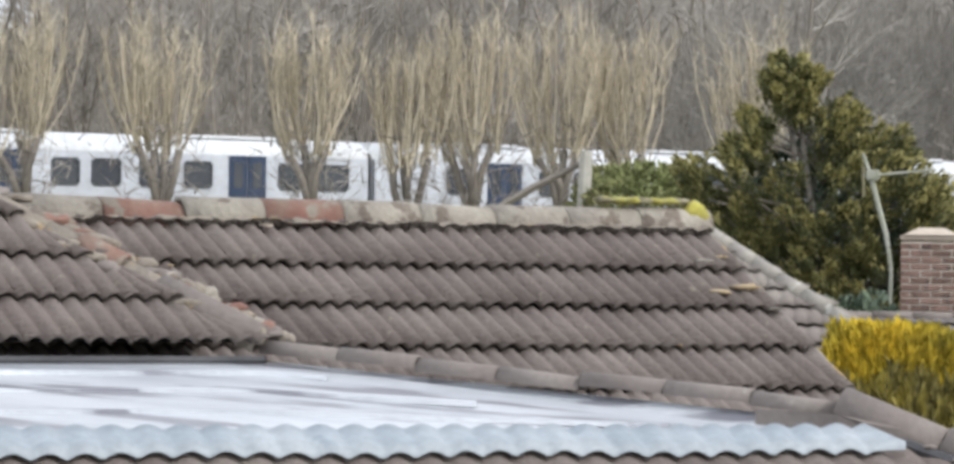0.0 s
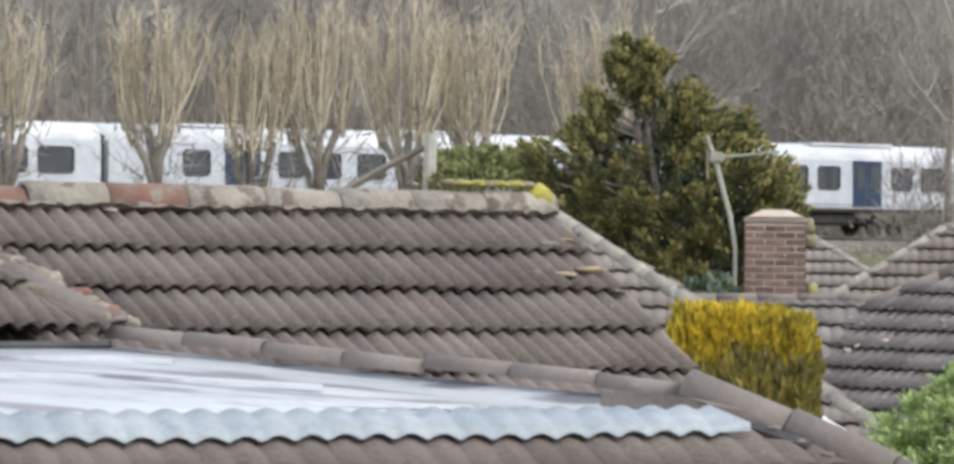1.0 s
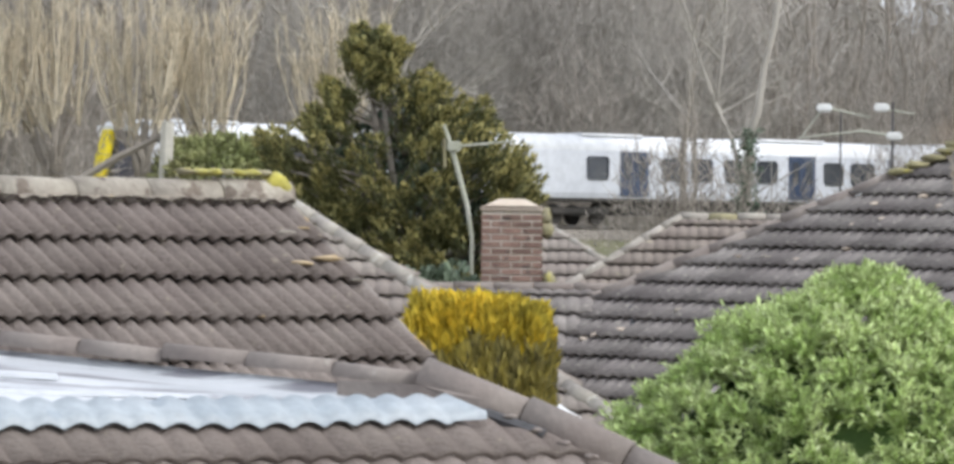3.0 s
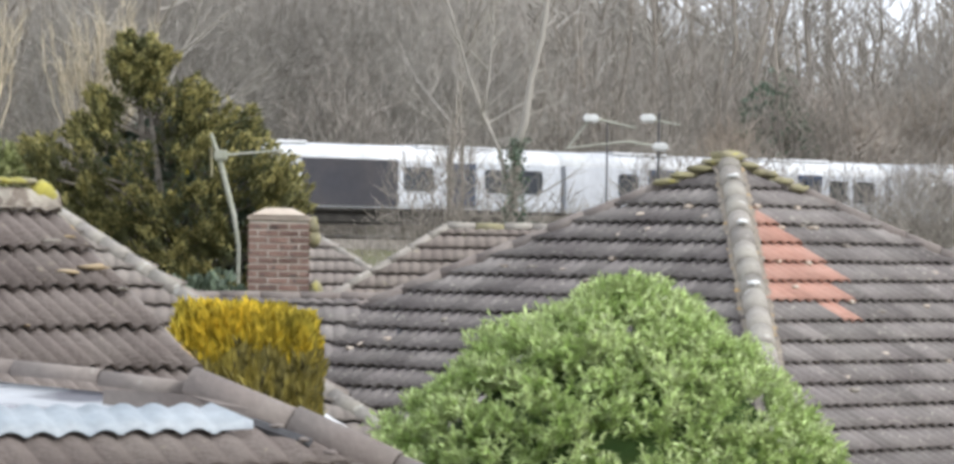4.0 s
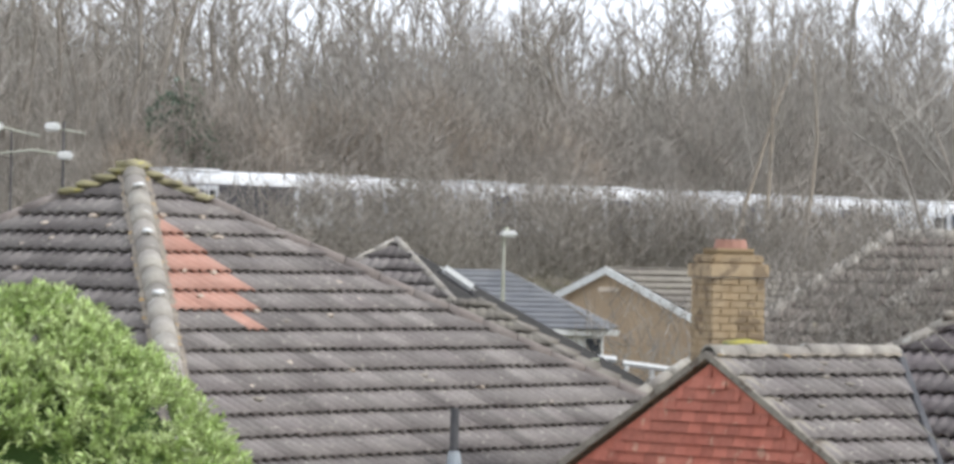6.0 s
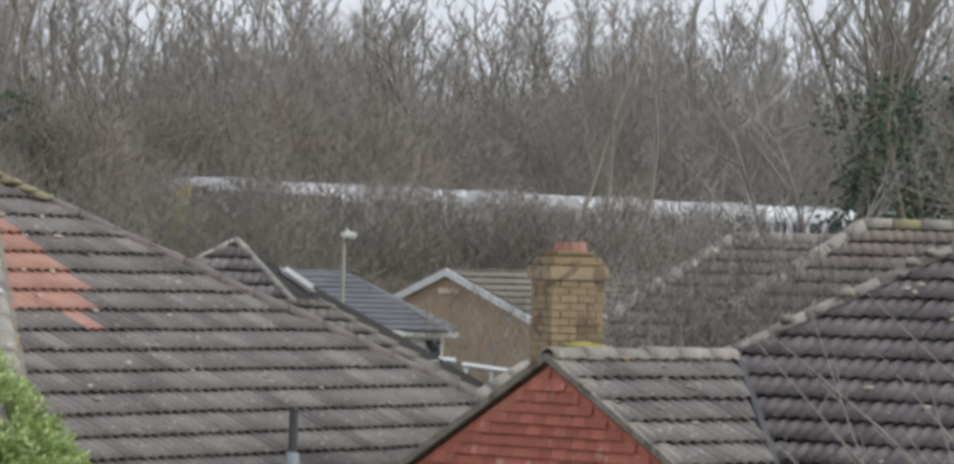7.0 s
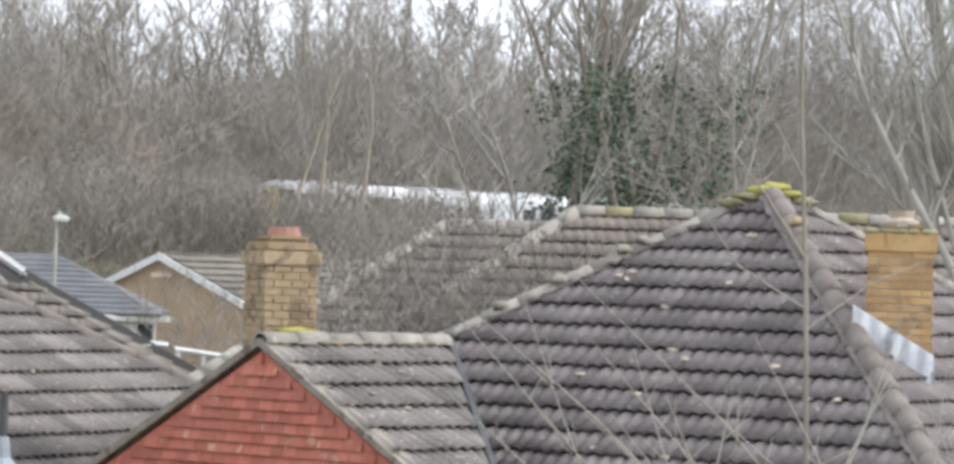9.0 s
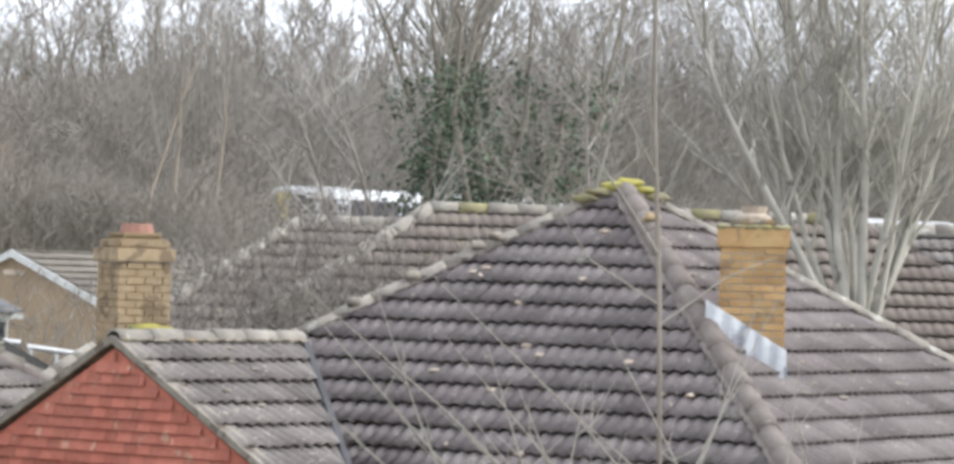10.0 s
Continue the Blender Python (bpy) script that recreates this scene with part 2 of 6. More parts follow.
def tube(points, radii, sides=6):
    """Verts and faces of a round bar along points."""
    v, f = [], []
    pts = [Vector(p) for p in points]
    for i, p in enumerate(pts):
        d = (pts[min(i + 1, len(pts) - 1)] - pts[max(i - 1, 0)]).normalized()
        a = d.cross(Vector((0, 0, 1)) if abs(d.z) < 0.9 else Vector((1, 0, 0))).normalized()
        b = d.cross(a)
        for k in range(sides):
            t = 2 * math.pi * k / sides
            v.append(p + (a * math.cos(t) + b * math.sin(t)) * radii[i])
    n = len(pts)
    for i in range(n - 1):
        for k in range(sides):
            f.append((i * sides + k, i * sides + (k + 1) % sides, (i + 1) * sides + (k + 1) % sides, (i + 1) * sides + k))
    f.append(tuple(range(sides))[::-1])
    f.append(tuple(range((n - 1) * sides, n * sides)))
    return v, f


def joined(*pieces):
    v, f = [], []
    for pv, pf in pieces:
        k = len(v)
        v += list(pv)
        f += [tuple(i + k for i in q) for q in pf]
    return v, f


# ---- tiled roofs ----
def wave(x, roll, amp):
    return amp * (0.5 - 0.5 * math.cos(2 * math.pi * x / roll)) ** 0.6


def soft_wave(x, roll, amp):
    return amp * (0.5 - 0.5 * math.cos(2 * math.pi * x / roll))


def tile_mesh(x0, s0, w, g, roll, amp, limits=None, top=None, lift_=0.056):
    """One roof tile: a rolled sheet with a thick lower lip. limits(s) gives the ends of the course; top: the slope's length."""
    k = max(4, round(w / roll * 8))
    s1 = s0 + g + 0.03
    if top is not None:
        s1 = min(s1, top)
    v = []
    for s, lift, dz in ((s0, lift_, 0), (s1, 0.004, 0), (s0 + 0.016, lift_, -0.46 * lift_ if lift_ > 0.04 else -0.8 * lift_)):
        for i in range(k + 1):
            x = x0 + (w + 0.001) * i / k
            if limits:
                a, b = limits(s)
                x = min(max(x, a), b)
            v.append((x, s, lift + dz + wave(x, roll, amp)))
    n = k + 1
    f = [(i, i + 1, n + i + 1, n + i) for i in range(k)] + [(2 * n + i, 2 * n + i + 1, i + 1, i) for i in range(k)]
    return v, f


def roof_face(roof, corner, ex, normal, length, slope, cut_l, cut_r, pitch, mat, w=0.30, g=0.345, roll=0.15, amp=0.02, tiles=120, special=None, lift_=0.056):
    """Tiles one face. corner: its lower left end seen from outside; ex along the eaves; cut: how far the sides lean in at the top."""
    es = Vector((-normal[0] * math.cos(pitch), -normal[1] * math.cos(pitch), math.sin(pitch)))
    exv = Vector((ex[0], ex[1], 0))
    en = exv.cross(es)
    fr = Matrix((exv, es, en)).transposed().to_4x4()
    fr.translation = corner

    def limits(s):
        return cut_l * s / slope, length - cut_r * s / slope

    full = mesh_of("tile", *tile_mesh(0, 0, w, g, roll, amp, lift_=lift_), mat, True)
    count, rest = 0, ([], [])
    rows = int(math.ceil(slope / g))
    for j in range(rows - 1, -1, -1):
        s0 = j * g
        for i in range(int(max(length, length - cut_r) / w) + 1):
            x0 = i * w
            lo = [limits(s) for s in (s0, min(s0 + g, slope))]
            if x0 + w < min(q[0] for q in lo) + 0.01 or x0 > max(q[1] for q in lo) - 0.01:
                continue
            inside = all(q[0] <= x0 and x0 + w <= q[1] for q in lo) and s0 + g + 0.03 <= slope
            use = special(x0 + w / 2, s0 + g / 2, mat) if special else mat
            jit = Matrix.Translation((rnd.uniform(-0.004, 0.004), rnd.uniform(-0.008, 0.008), rnd.uniform(0, 0.006))) @ Matrix.Rotation(rnd.gauss(0, 0.006), 4, "Z")
            if count < tiles:
                if inside and use is mat:
                    ob = new("tile", full)
                    ob.matrix_basis = fr @ Matrix.Translation((x0, s0, 0)) @ jit
                else:
                    ob = new("tile", mesh_of("tile", *tile_mesh(x0, s0, w, g, roll, amp, limits, slope, lift_), use, True))
                    ob.matrix_basis = fr
                adopt(ob, roof)
                count += 1
            else:
                v, f = tile_mesh(x0, s0, w, g, roll, amp, limits, slope, lift_)
                k = len(rest[0])
                dz = rnd.uniform(0, 0.006)
                rest[0].extend(fr @ Vector((a, b, c + dz)) for a, b, c in v)
                rest[1].extend(tuple(q + k for q in face) for face in f)
    if rest[0]:
        tagged(part("tiles", rest, mat, roof, smooth=True), kind="stuff")


RIDGE_MESH = {}


def ridge_tiles(parent, a, b, r=0.11, length=0.42, mat=None, pick=None, bed=None, name="ridge_tile"):
    """Half-round capping tiles laid end to end from a to b over a bed of mortar."""
    a, b = Vector(a), Vector(b)
    d = b - a
    n = max(1, round(d.length / length))
    step = d.length / n
    y = d.normalized()
    x = y.cross(Vector((0, 0, 1))).normalized()
    z = x.cross(y)
    fr = Matrix((x, y, z)).transposed().to_4x4()
    for i in range(n):
        use = pick(i, n) if pick else mat
        key = (round(step, 3), r, use.name)
        if key not in RIDGE_MESH:
            v, f = [], []
            arc = [radians(q) for q in range(-105, 106, 21)]
            for yy, rr in ((0, r * 1.04), (step * 0.985, r * 0.97)):
                for q in arc:
                    v.append((math.sin(q) * rr, yy, math.cos(q) * rr))
            for q in arc:
                v.append((math.sin(q) * r * 0.85, 0, math.cos(q) * r * 0.85))
            for q in arc:
                v.append((math.sin(q) * r * 0.8, step * 0.985, math.cos(q) * r * 0.8))
            k = len(arc)
            for q in range(k - 1):
                f += [(q, q + 1, k + q + 1, k + q), (2 * k + q, 2 * k + q + 1, q + 1, q), (k + q, k + q + 1, 3 * k + q + 1, 3 * k + q)]
            RIDGE_MESH[key] = mesh_of(name, v, f, use, True)
        ob = new(name, RIDGE_MESH[key])
        m = fr.copy()
        m.translation = a + y * (i * step) + z * (rnd.uniform(-0.008, 0.008) - 0.02)
        ob.matrix_basis = m @ Matrix.Rotation(rnd.gauss(0, 0.012), 4, "X") @ Matrix.Rotation(rnd.gauss(0, 0.012), 4, "Z")
        adopt(ob, parent)
    if bed:
        v, f = [], []
        k = int(d.length / 0.06) + 2
        for i in range(k):
            p = a + d * (i / (k - 1))
            for q, h in ((-1.35, -0.11), (-1.05, 0.0), (0, 0.04), (1.05, 0.0), (1.35, -0.11)):
                v.append(p + x * (r * q * rnd.uniform(0.9, 1.15)) + z * (h * r * 10 / 11 + rnd.uniform(-0.012, 0.012) - 0.01))
        for i in range(k - 1):
            for q in range(4):
                f.append((i * 5 + q, i * 5 + q + 1, (i + 1) * 5 + q + 1, (i + 1) * 5 + q))
        part("mortar_bed", (v, f), bed, parent)


def house(name, label, a, b, z_ridge, z_eaves, pitch_deg, hips=(True, True), tile=None, wall=None, faces="front", e=None, tiles=90, w=0.30, g=0.345,
          roll=0.15, amp=0.021, lines="", ridge=None, pick=None, bed=None, special=None, r=0.11, lift_=0.056):
    """A house under a ridged roof from a to b in plan: hipped or gabled ends, walls down to the ground, the named faces tiled."""
    a, b = Vector((a[0], a[1], 0)), Vector((b[0], b[1], 0))
    e = Vector((e[0], e[1], 0)).normalized() if e else (b - a).normalized()
    n = Vector((e.y, -e.x, 0))
    p = radians(pitch_deg)
    drop = z_ridge - z_eaves
    run = drop / math.tan(p)
    slope = drop / math.sin(p)
    ab = (b - a).length
    root = thing(name, (a.x, a.y, 0) if not hips[0] and not hips[1] else ((a.x + b.x) / 2, (a.y + b.y) / 2, 0), label, "house")
    za, ze = Vector((0, 0, z_ridge)), Vector((0, 0, z_eaves))
    ha, hb = (run if hips[0] else 0), (run if hips[1] else 0)
    fl, fr_, br, bl = a + n * run - e * ha, b + n * run + e * hb, b - n * run + e * hb, a - n * run - e * ha
    corners = [q + ze for q in (fl, fr_, br, bl)]
    top = [a + za, b + za]
    sink = Vector((0, 0, 0.012))
    v = [q - sink for q in corners + top]
    f = [(0, 1, 5, 4), (2, 3, 4, 5)] + ([(3, 0, 4)] if hips[0] else []) + ([(1, 2, 5)] if hips[1] else [])
    roof = part("roof", (v, f), M["felt"], root)
    inset = 0.3
    wv, wf = [], []
    ring = [a + (n * (run - inset)) - e * (ha - (inset if hips[0] else 0)), b + n * (run - inset) + e * (hb - (inset if hips[1] else 0)),
            b - n * (run - inset) + e * (hb - (inset if hips[1] else 0)), a - n * (run - inset) - e * (ha - (inset if hips[0] else 0))]
    for q in ring:
        wv += [q + Vector((0, 0, -0.5)), q + Vector((0, 0, z_eaves + 0.1))]
    for i in range(4):
        j = (i + 1) % 4
        wf.append((2 * i, 2 * j, 2 * j + 1, 2 * i + 1))
    part("wall", (wv, wf), M[wall or "render_wall"], root)
    args = dict(pitch=p, mat=M[tile], w=w, g=g, roll=roll, amp=amp, tiles=tiles, lift_=lift_)
    if "front" in faces:
        roof_face(roof, corners[0], e, n, ab + ha + hb, slope, ha, hb, special=special, **args)
    if "back" in faces:
        roof_face(roof, corners[2], -e, -n, ab + ha + hb, slope, hb, ha, **args)
    if "start" in faces and hips[0]:
        roof_face(roof, corners[3], n, -e, 2 * run, slope, run, run, **args)
    if "end" in faces and hips[1]:
        roof_face(roof, corners[1], -n, e, 2 * run, slope, run, run, **args)
    rm = M[ridge or "ridge_far"]
    up = Vector((0, 0, 0.035))
    for key, p0, p1 in (("r", top[0], top[1]), ("fl", corners[0], top[0]), ("fr", corners[1], top[1]), ("bl", corners[3], top[0]), ("br", corners[2], top[1])):
        if key in lines.split() and (p1 - p0).length > 0.3:
            ridge_tiles(roof, p0 + up, p1 + up, r, 0.42, rm, pick if key == "r" else None, M[bed] if bed else None)
    return root, roof, corners, top


def brick_stack(parent, cx, cy, turn, wx, wy, z0, z1, mat, joint, course=0.075, cols=3, name="brick", gap=0.012):
    """A chimney shaft of separate bricks in stretcher bond round a mortar core."""
    rot = Matrix.Translation((cx, cy, 0)) @ Matrix.Rotation(radians(turn), 4, "Z")
    part("core", box(-wx / 2 + 0.012, -wy / 2 + 0.012, z0, wx / 2 - 0.012, wy / 2 - 0.012, z1 - 0.01, 0, rot), joint, parent)
    rows = int(round((z1 - z0) / course))
    ln = wx / cols
    full = {}
    for j in range(rows):
        z = z0 + j * course
        for side in range(4):
            wide, deep = (wx, wy) if side % 2 == 0 else (wy, wx)
            turn_m = rot @ Matrix.Rotation(side * math.pi / 2, 4, "Z")
            k = max(1, round(wide / ln))
            bl = wide / k
            off = bl / 2 if (j + side) % 2 else 0
            edges = [-wide / 2] + [q for q in [-wide / 2 + off + i * bl for i in range(k + 1)] if -wide / 2 + 0.03 < q < wide / 2 - 0.03] + [wide / 2]
            for x0, x1 in zip(edges, edges[1:]):
                lnk = round(x1 - x0 - gap, 3)
                if lnk not in full:
                    bm = box(0, 0, 0, lnk, 0.05, course - gap, 0.004)
                    me = bpy.data.meshes.new(name)
                    bm.to_mesh(me)
                    bm.free()
                    me.materials.append(mat)
                    full[lnk] = me
                ob = new(name, full[lnk])
                ob.matrix_basis = turn_m @ Matrix.Translation((x0 + 0.006, -deep / 2 + rnd.uniform(-0.003, 0.004), z + 0.006))
                adopt(ob, parent)


# ---- ground, railway bank, distance ----
LINE0, LINE = Vector((-15.7, 155.2, 0)), Vector((0.716, 0.698, 0)).normalized()
ACROSS = Vector((-LINE.y, LINE.x, 0))
FALL = 0.0


def rail_z(s):
    return 6.4 + FALL * s


def ground_height(x, y):
    q = Vector((x, y, 0)) - LINE0
    s, o = q.dot(LINE), q.dot(ACROSS)
    top = rail_z(max(-160, min(300, s))) - 0.55
    low = SLOPE * min(math.hypot(x, y), 150)
    if o < -5:
        k = max(0.0, 1 - (-5 - o) / 12)
        return low + (top - low) * k * k * (3 - 2 * k)
    if o < 6:
        return top
    return top + min(o - 6, 90) * 0.02


gx = [-2500, -1200, -600, -300] + list(range(-160, 261, 7)) + [330, 600, 1200, 2500]
gy = [-800, -300, -80] + list(range(-20, 330, 7)) + [400, 700, 1400, 3500]
gv = [(x, y, ground_height(x, y)) for y in gy for x in gx]
gf = [(j * len(gx) + i, j * len(gx) + i + 1, (j + 1) * len(gx) + i + 1, (j + 1) * len(gx) + i) for j in range(len(gy) - 1) for i in range(len(gx) - 1)]
ground = tagged(new("ground", mesh_of("ground", gv, gf, M["grass"], True)), "rough winter grass rising to a railway bank", "ground", kind="structure")

bv, bf = [], []
for i, s in enumerate(range(-170, 301, 5)):
    for o, dz in ((-2.6, -0.62), (-1.9, -0.24), (1.9, -0.24), (2.6, -0.62)):
        p = LINE0 + LINE * s + ACROSS * o
        bv.append((p.x, p.y, rail_z(s) + dz + 0.06))
    if i:
        for q in range(3):
            bf.append((4 * i - 4 + q, 4 * i - 3 + q, 4 * i + 1 + q, 4 * i + q))
track = thing("railway_track", (0, 0, 0), "single ballasted railway track on a low bank", "track", kind="structure")
part("ballast", (bv, bf), M["ballast"], track)
for o in (-0.72, 0.72):
    pts = [LINE0 + LINE * s + ACROSS * o + Vector((0, 0, rail_z(s) - 0.075)) for s in (-170, 0, 150, 300)]
    part("rail", tube(pts, [0.075] * 4, 4), M["steel"], track)

# the wood's closed depth, far behind its first trunks
fv, ff = [], []
steps = 900
for i in range(steps + 1):
    az = -30 + 60 * i / steps
    q = LINE0 + ACROSS * 75
    d = Vector((math.sin(radians(az)), math.cos(radians(az)), 0))
    dist = q.dot(ACROSS) / max(0.2, d.dot(ACROSS))
    dist = min(dist, 420)
    lump = 0.3 * noise.noise((az * 0.9, 3.1, 0)) + 0.25 * noise.noise((az * 3.1, 1.7, 0)) + 0.3 * noise.noise((az * 13, 1.1, 0)) + rnd.uniform(-0.2, 0.2)
    thick = 3.5 if az < -4 else 3.5 - 2.25 * min(1, (az + 4) / 4.5) ** 0.8
    if az < -19:
        thick = 3.3 - min(1, (-19 - az) / 1.5) * 1.6
    top = 6 + dist * math.tan(radians(thick + lump + 1.3))
    for k in range(6):
        w = k / 5
        fv.append((d.x * dist, d.y * dist, w * top))
    if i:
        for k in range(5):
            ff.append((6 * i - 6 + k, 6 * i + k, 6 * i + k + 1, 6 * i - 5 + k))
backdrop = tagged(new("backdrop", mesh_of("backdrop", fv, ff, M["wood_far"], True)), "grey-brown depth of a bare winter wood", "woodland", kind="structure")

# ---- the neighbouring house: main roof, hipped wing, sheeted low roof and front slope ----
near = thing("near_house", (-4.5, 17.0, 0), "neighbouring house with brown rolled tiles and a pale sheeted low roof", "house")
EM, NM = Vector((0.737, 0.676, 0)), Vector((0.676, -0.737, 0))
PM = radians(30)
UPV = Vector((0, 0, 1))


def lump(parent, at, size, mat, name, seed, squash=0.6):
    """An uneven lump of moss, lichen or mortar."""
    bm = bmesh.new()
    bmesh.ops.create_icosphere(bm, subdivisions=2, radius=1)
    for v in bm.verts:
        v.co *= 1 + 0.5 * noise.noise(v.co * 1.9 + Vector((seed, 0, 0))) + 0.25 * noise.noise(v.co * 4.3 + Vector((0, seed, 0)))
        v.co = Vector((v.co.x * size[0], v.co.y * size[1], v.co.z * size[2])) + Vector(at)
    return part(name, bm, mat, parent, smooth=True)


# main roof: a gabled slope, its ridge capped with half-round tiles, some of them red
M_TOP = Vector((-3.566, 19.68, 5.74))
M_LEN, M_DROP = 7.6, 1.7445
m_run, m_slope = M_DROP / math.tan(PM), M_DROP / math.sin(PM)
M_LOW = M_TOP + NM * m_run - UPV * M_DROP
main_roof = part("roof", ([M_TOP - EM * M_LEN, M_TOP, M_LOW, M_LOW - EM * M_LEN, M_TOP - NM * m_run - UPV * M_DROP, M_TOP - EM * M_LEN - NM * m_run - UPV * M_DROP], [(0, 3, 2, 1), (0, 1, 4, 5)]), M["felt"], near)
roof_face(main_roof, M_LOW - EM * M_LEN, EM, NM, M_LEN, m_slope, 0, 0, PM, M["tile_near"], 0.297, 0.375, 0.099, 0.034, 290, lift_=0.045)
part("gable_wall", ([M_TOP - UPV * 0.05 - EM * 0.1, M_LOW - EM * 0.1 - UPV * 0.05, M_TOP - NM * m_run - UPV * (M_DROP + 0.05) - EM * 0.1], [(0, 1, 2)]), M["render_wall"], near)


def pick_main(i, n):
    return M["terracotta"] if n - 1 - i in (5, 7, 11, 12, 16) else M["ridge_stone"]


ridge_tiles(main_roof, M_TOP - EM * M_LEN + UPV * 0.025, M_TOP + UPV * 0.025 + EM * 0.03, 0.1, 0.42, None, pick_main, M["mortar"])
ridge_tiles(main_roof, M_LOW + UPV * 0.03, M_TOP + UPV * 0.03, 0.035, 0.4, M["ridge_grey"], None, M["mortar"], name="verge_tile")
lump(main_roof, M_TOP + Vector((0.0, -0.03, 0.08)) - EM * 0.03, (0.075, 0.085, 0.075), M["moss"], "moss", 1)
for k in range(7):
    lump(main_roof, M_TOP - EM * (0.12 + 0.075 * k) + Vector((0, -0.02, 0.145)), (0.06, 0.045, 0.018), M["moss" if k % 3 else "moss_dull"], "moss", 2 + k)
for k, (b_, d_, sz, mt_) in enumerate(((0.12, 0.62, 0.075, "lichen"), (0.3, 0.66, 0.06, "lichen"), (0.22, 0.4, 0.05, "ridge_stone"), (0.1, 0.36, 0.035, "lichen"), (0.05, 0.8, 0.035, "ridge_stone"),
                                       (2.55, 0.16, 0.035, "cap_stone"), (1.2, 1.78, 0.035, "cap_stone"), (3.2, 0.5, 0.02, "lichen"), (0.8, 1.1, 0.02, "lichen"))):
    at = M_TOP - EM * b_ + NM * d_ + UPV * (-d_ * math.tan(PM) + 0.075)
    lump(main_roof, at, (sz, sz * 0.8, sz * 0.22), M[mt_], "lichen", 12 + k)

# wing before it, its hip bedded in broken mortar and red tile
W_LOW = Vector((-4.856, 16.19, 5.2))
W_DROP, W_CUT = 1.1, 1.55
w_run, w_slope = W_DROP / math.tan(PM), W_DROP / math.sin(PM)
W_TOP = W_LOW - NM * w_run - EM * W_CUT + UPV * W_DROP
wing_roof = part("wing_roof", ([W_LOW - EM * 5, W_LOW, W_TOP, W_TOP - EM * 3.45, W_LOW - NM * 2 * w_run], [(0, 1, 2, 3), (1, 4, 2)]), M["felt"], near)
roof_face(wing_roof, W_LOW - EM * 5 + NM * 0.06 - UPV * 0.035, EM, NM, 5.0, w_slope + 0.07, 0, W_CUT, PM, M["tile_near"], 0.297, 0.36, 0.099, 0.032, 120, lift_=0.042)
hip_d = (W_TOP - W_LOW)
for a_, b_, mt_ in ((0.0, 0.2, "ridge_grey"), (0.27, 0.36, "terracotta"), (0.62, 0.86, "terracotta"), (0.88, 1.0, "ridge_stone")):
    ridge_tiles(wing_roof, W_LOW + hip_d * a_ + UPV * 0.03, W_LOW + hip_d * b_ + UPV * 0.03, 0.075, 0.5, M[mt_])
ridge_tiles(wing_roof, W_LOW + UPV * 0.0, W_TOP + UPV * 0.0, 0.075, 0.4, M["mortar"], None, M["mortar"], name="mortar_hip")
for k in range(80):
    q = W_LOW + hip_d * (k / 79)
    side = rnd.choice((-1, 1, 1))
    lump(wing_roof, q + EM * side * rnd.uniform(0.03, 0.12) + UPV * 0.02, (rnd.uniform(0.04, 0.1), rnd.uniform(0.03, 0.08), rnd.uniform(0.02, 0.04)), M[rnd.choice(("mortar", "mortar", "mortar", "terracotta", "ridge_stone", "ridge_grey"))], "mortar", 40 + k)
part("eaves_fillet", tube([W_LOW - EM * 5 - UPV * 0.075 + NM * 0.04, W_LOW - UPV * 0.075 + NM * 0.04], [0.02, 0.02], 6), M["lead_dark"], wing_roof)

# low roof: pale sheets lapped towards the front, with a lead apron dressed over the tiles
CORNER = Vector((-2.206, 15.44, 5.015))
ES, NS = Vector((0.814, 0.581, 0)), Vector((0.581, -0.814, 0))
TAN_F = math.tan(radians(30))
FAR_R, FAR_L = W_LOW + Vector((0.05, 0.05, -0.085)), W_LOW - EM * 3.2 + UPV * -0.085


def front_plane(x_, d_, dz=0.0):
    return CORNER + ES * x_ + NS * d_ + UPV * (dz - TAN_F * d_)


part("sheet_roof", prism([front_plane(-6.0, 0.23, 0.0), front_plane(0.0, 0.23, 0.0), CORNER - UPV * 0.06, FAR_R, FAR_L], 0.08), M["sheet"], near, "pale weathered roofing sheet, wet and streaked")
for k, (f0, f1, x0_, x1_) in enumerate(((0.04, 0.1, 0.0, 0.97), (0.3, 0.36, 0.0, 0.86), (0.55, 0.62, 0.0, 0.72), (0.8, 0.84, 0.0, 0.6))):
    v, f = [], []
    for i in range(41):
        u = x0_ + (x1_ - x0_) * i / 40
        lo = front_plane(-6.0 + 6.0 * u, 0.23, 0.004)
        hi = (FAR_L.lerp(FAR_R, u / 0.55) if u < 0.55 else FAR_R.lerp(CORNER - UPV * 0.06, (u - 0.55) / 0.45)) + UPV * 0.004
        wob = 0.012 * noise.noise((u * 9, k * 3.3, 0))
        for w_, dz in ((f0, 0.0), (f0 + 0.006, 0.02 + 0.006 * noise.noise((u * 14, k, 2))), (f1, 0.012), (f1 + 0.015, 0.0)):
            v.append(lo.lerp(hi, w_ + wob) + UPV * dz)
        if i:
            f += [(4 * i - 4 + q, 4 * i - 3 + q, 4 * i + 1 + q, 4 * i + q) for q in range(3)]
    part("sheet_lap", (v, f), M["sheet"], near, smooth=True)

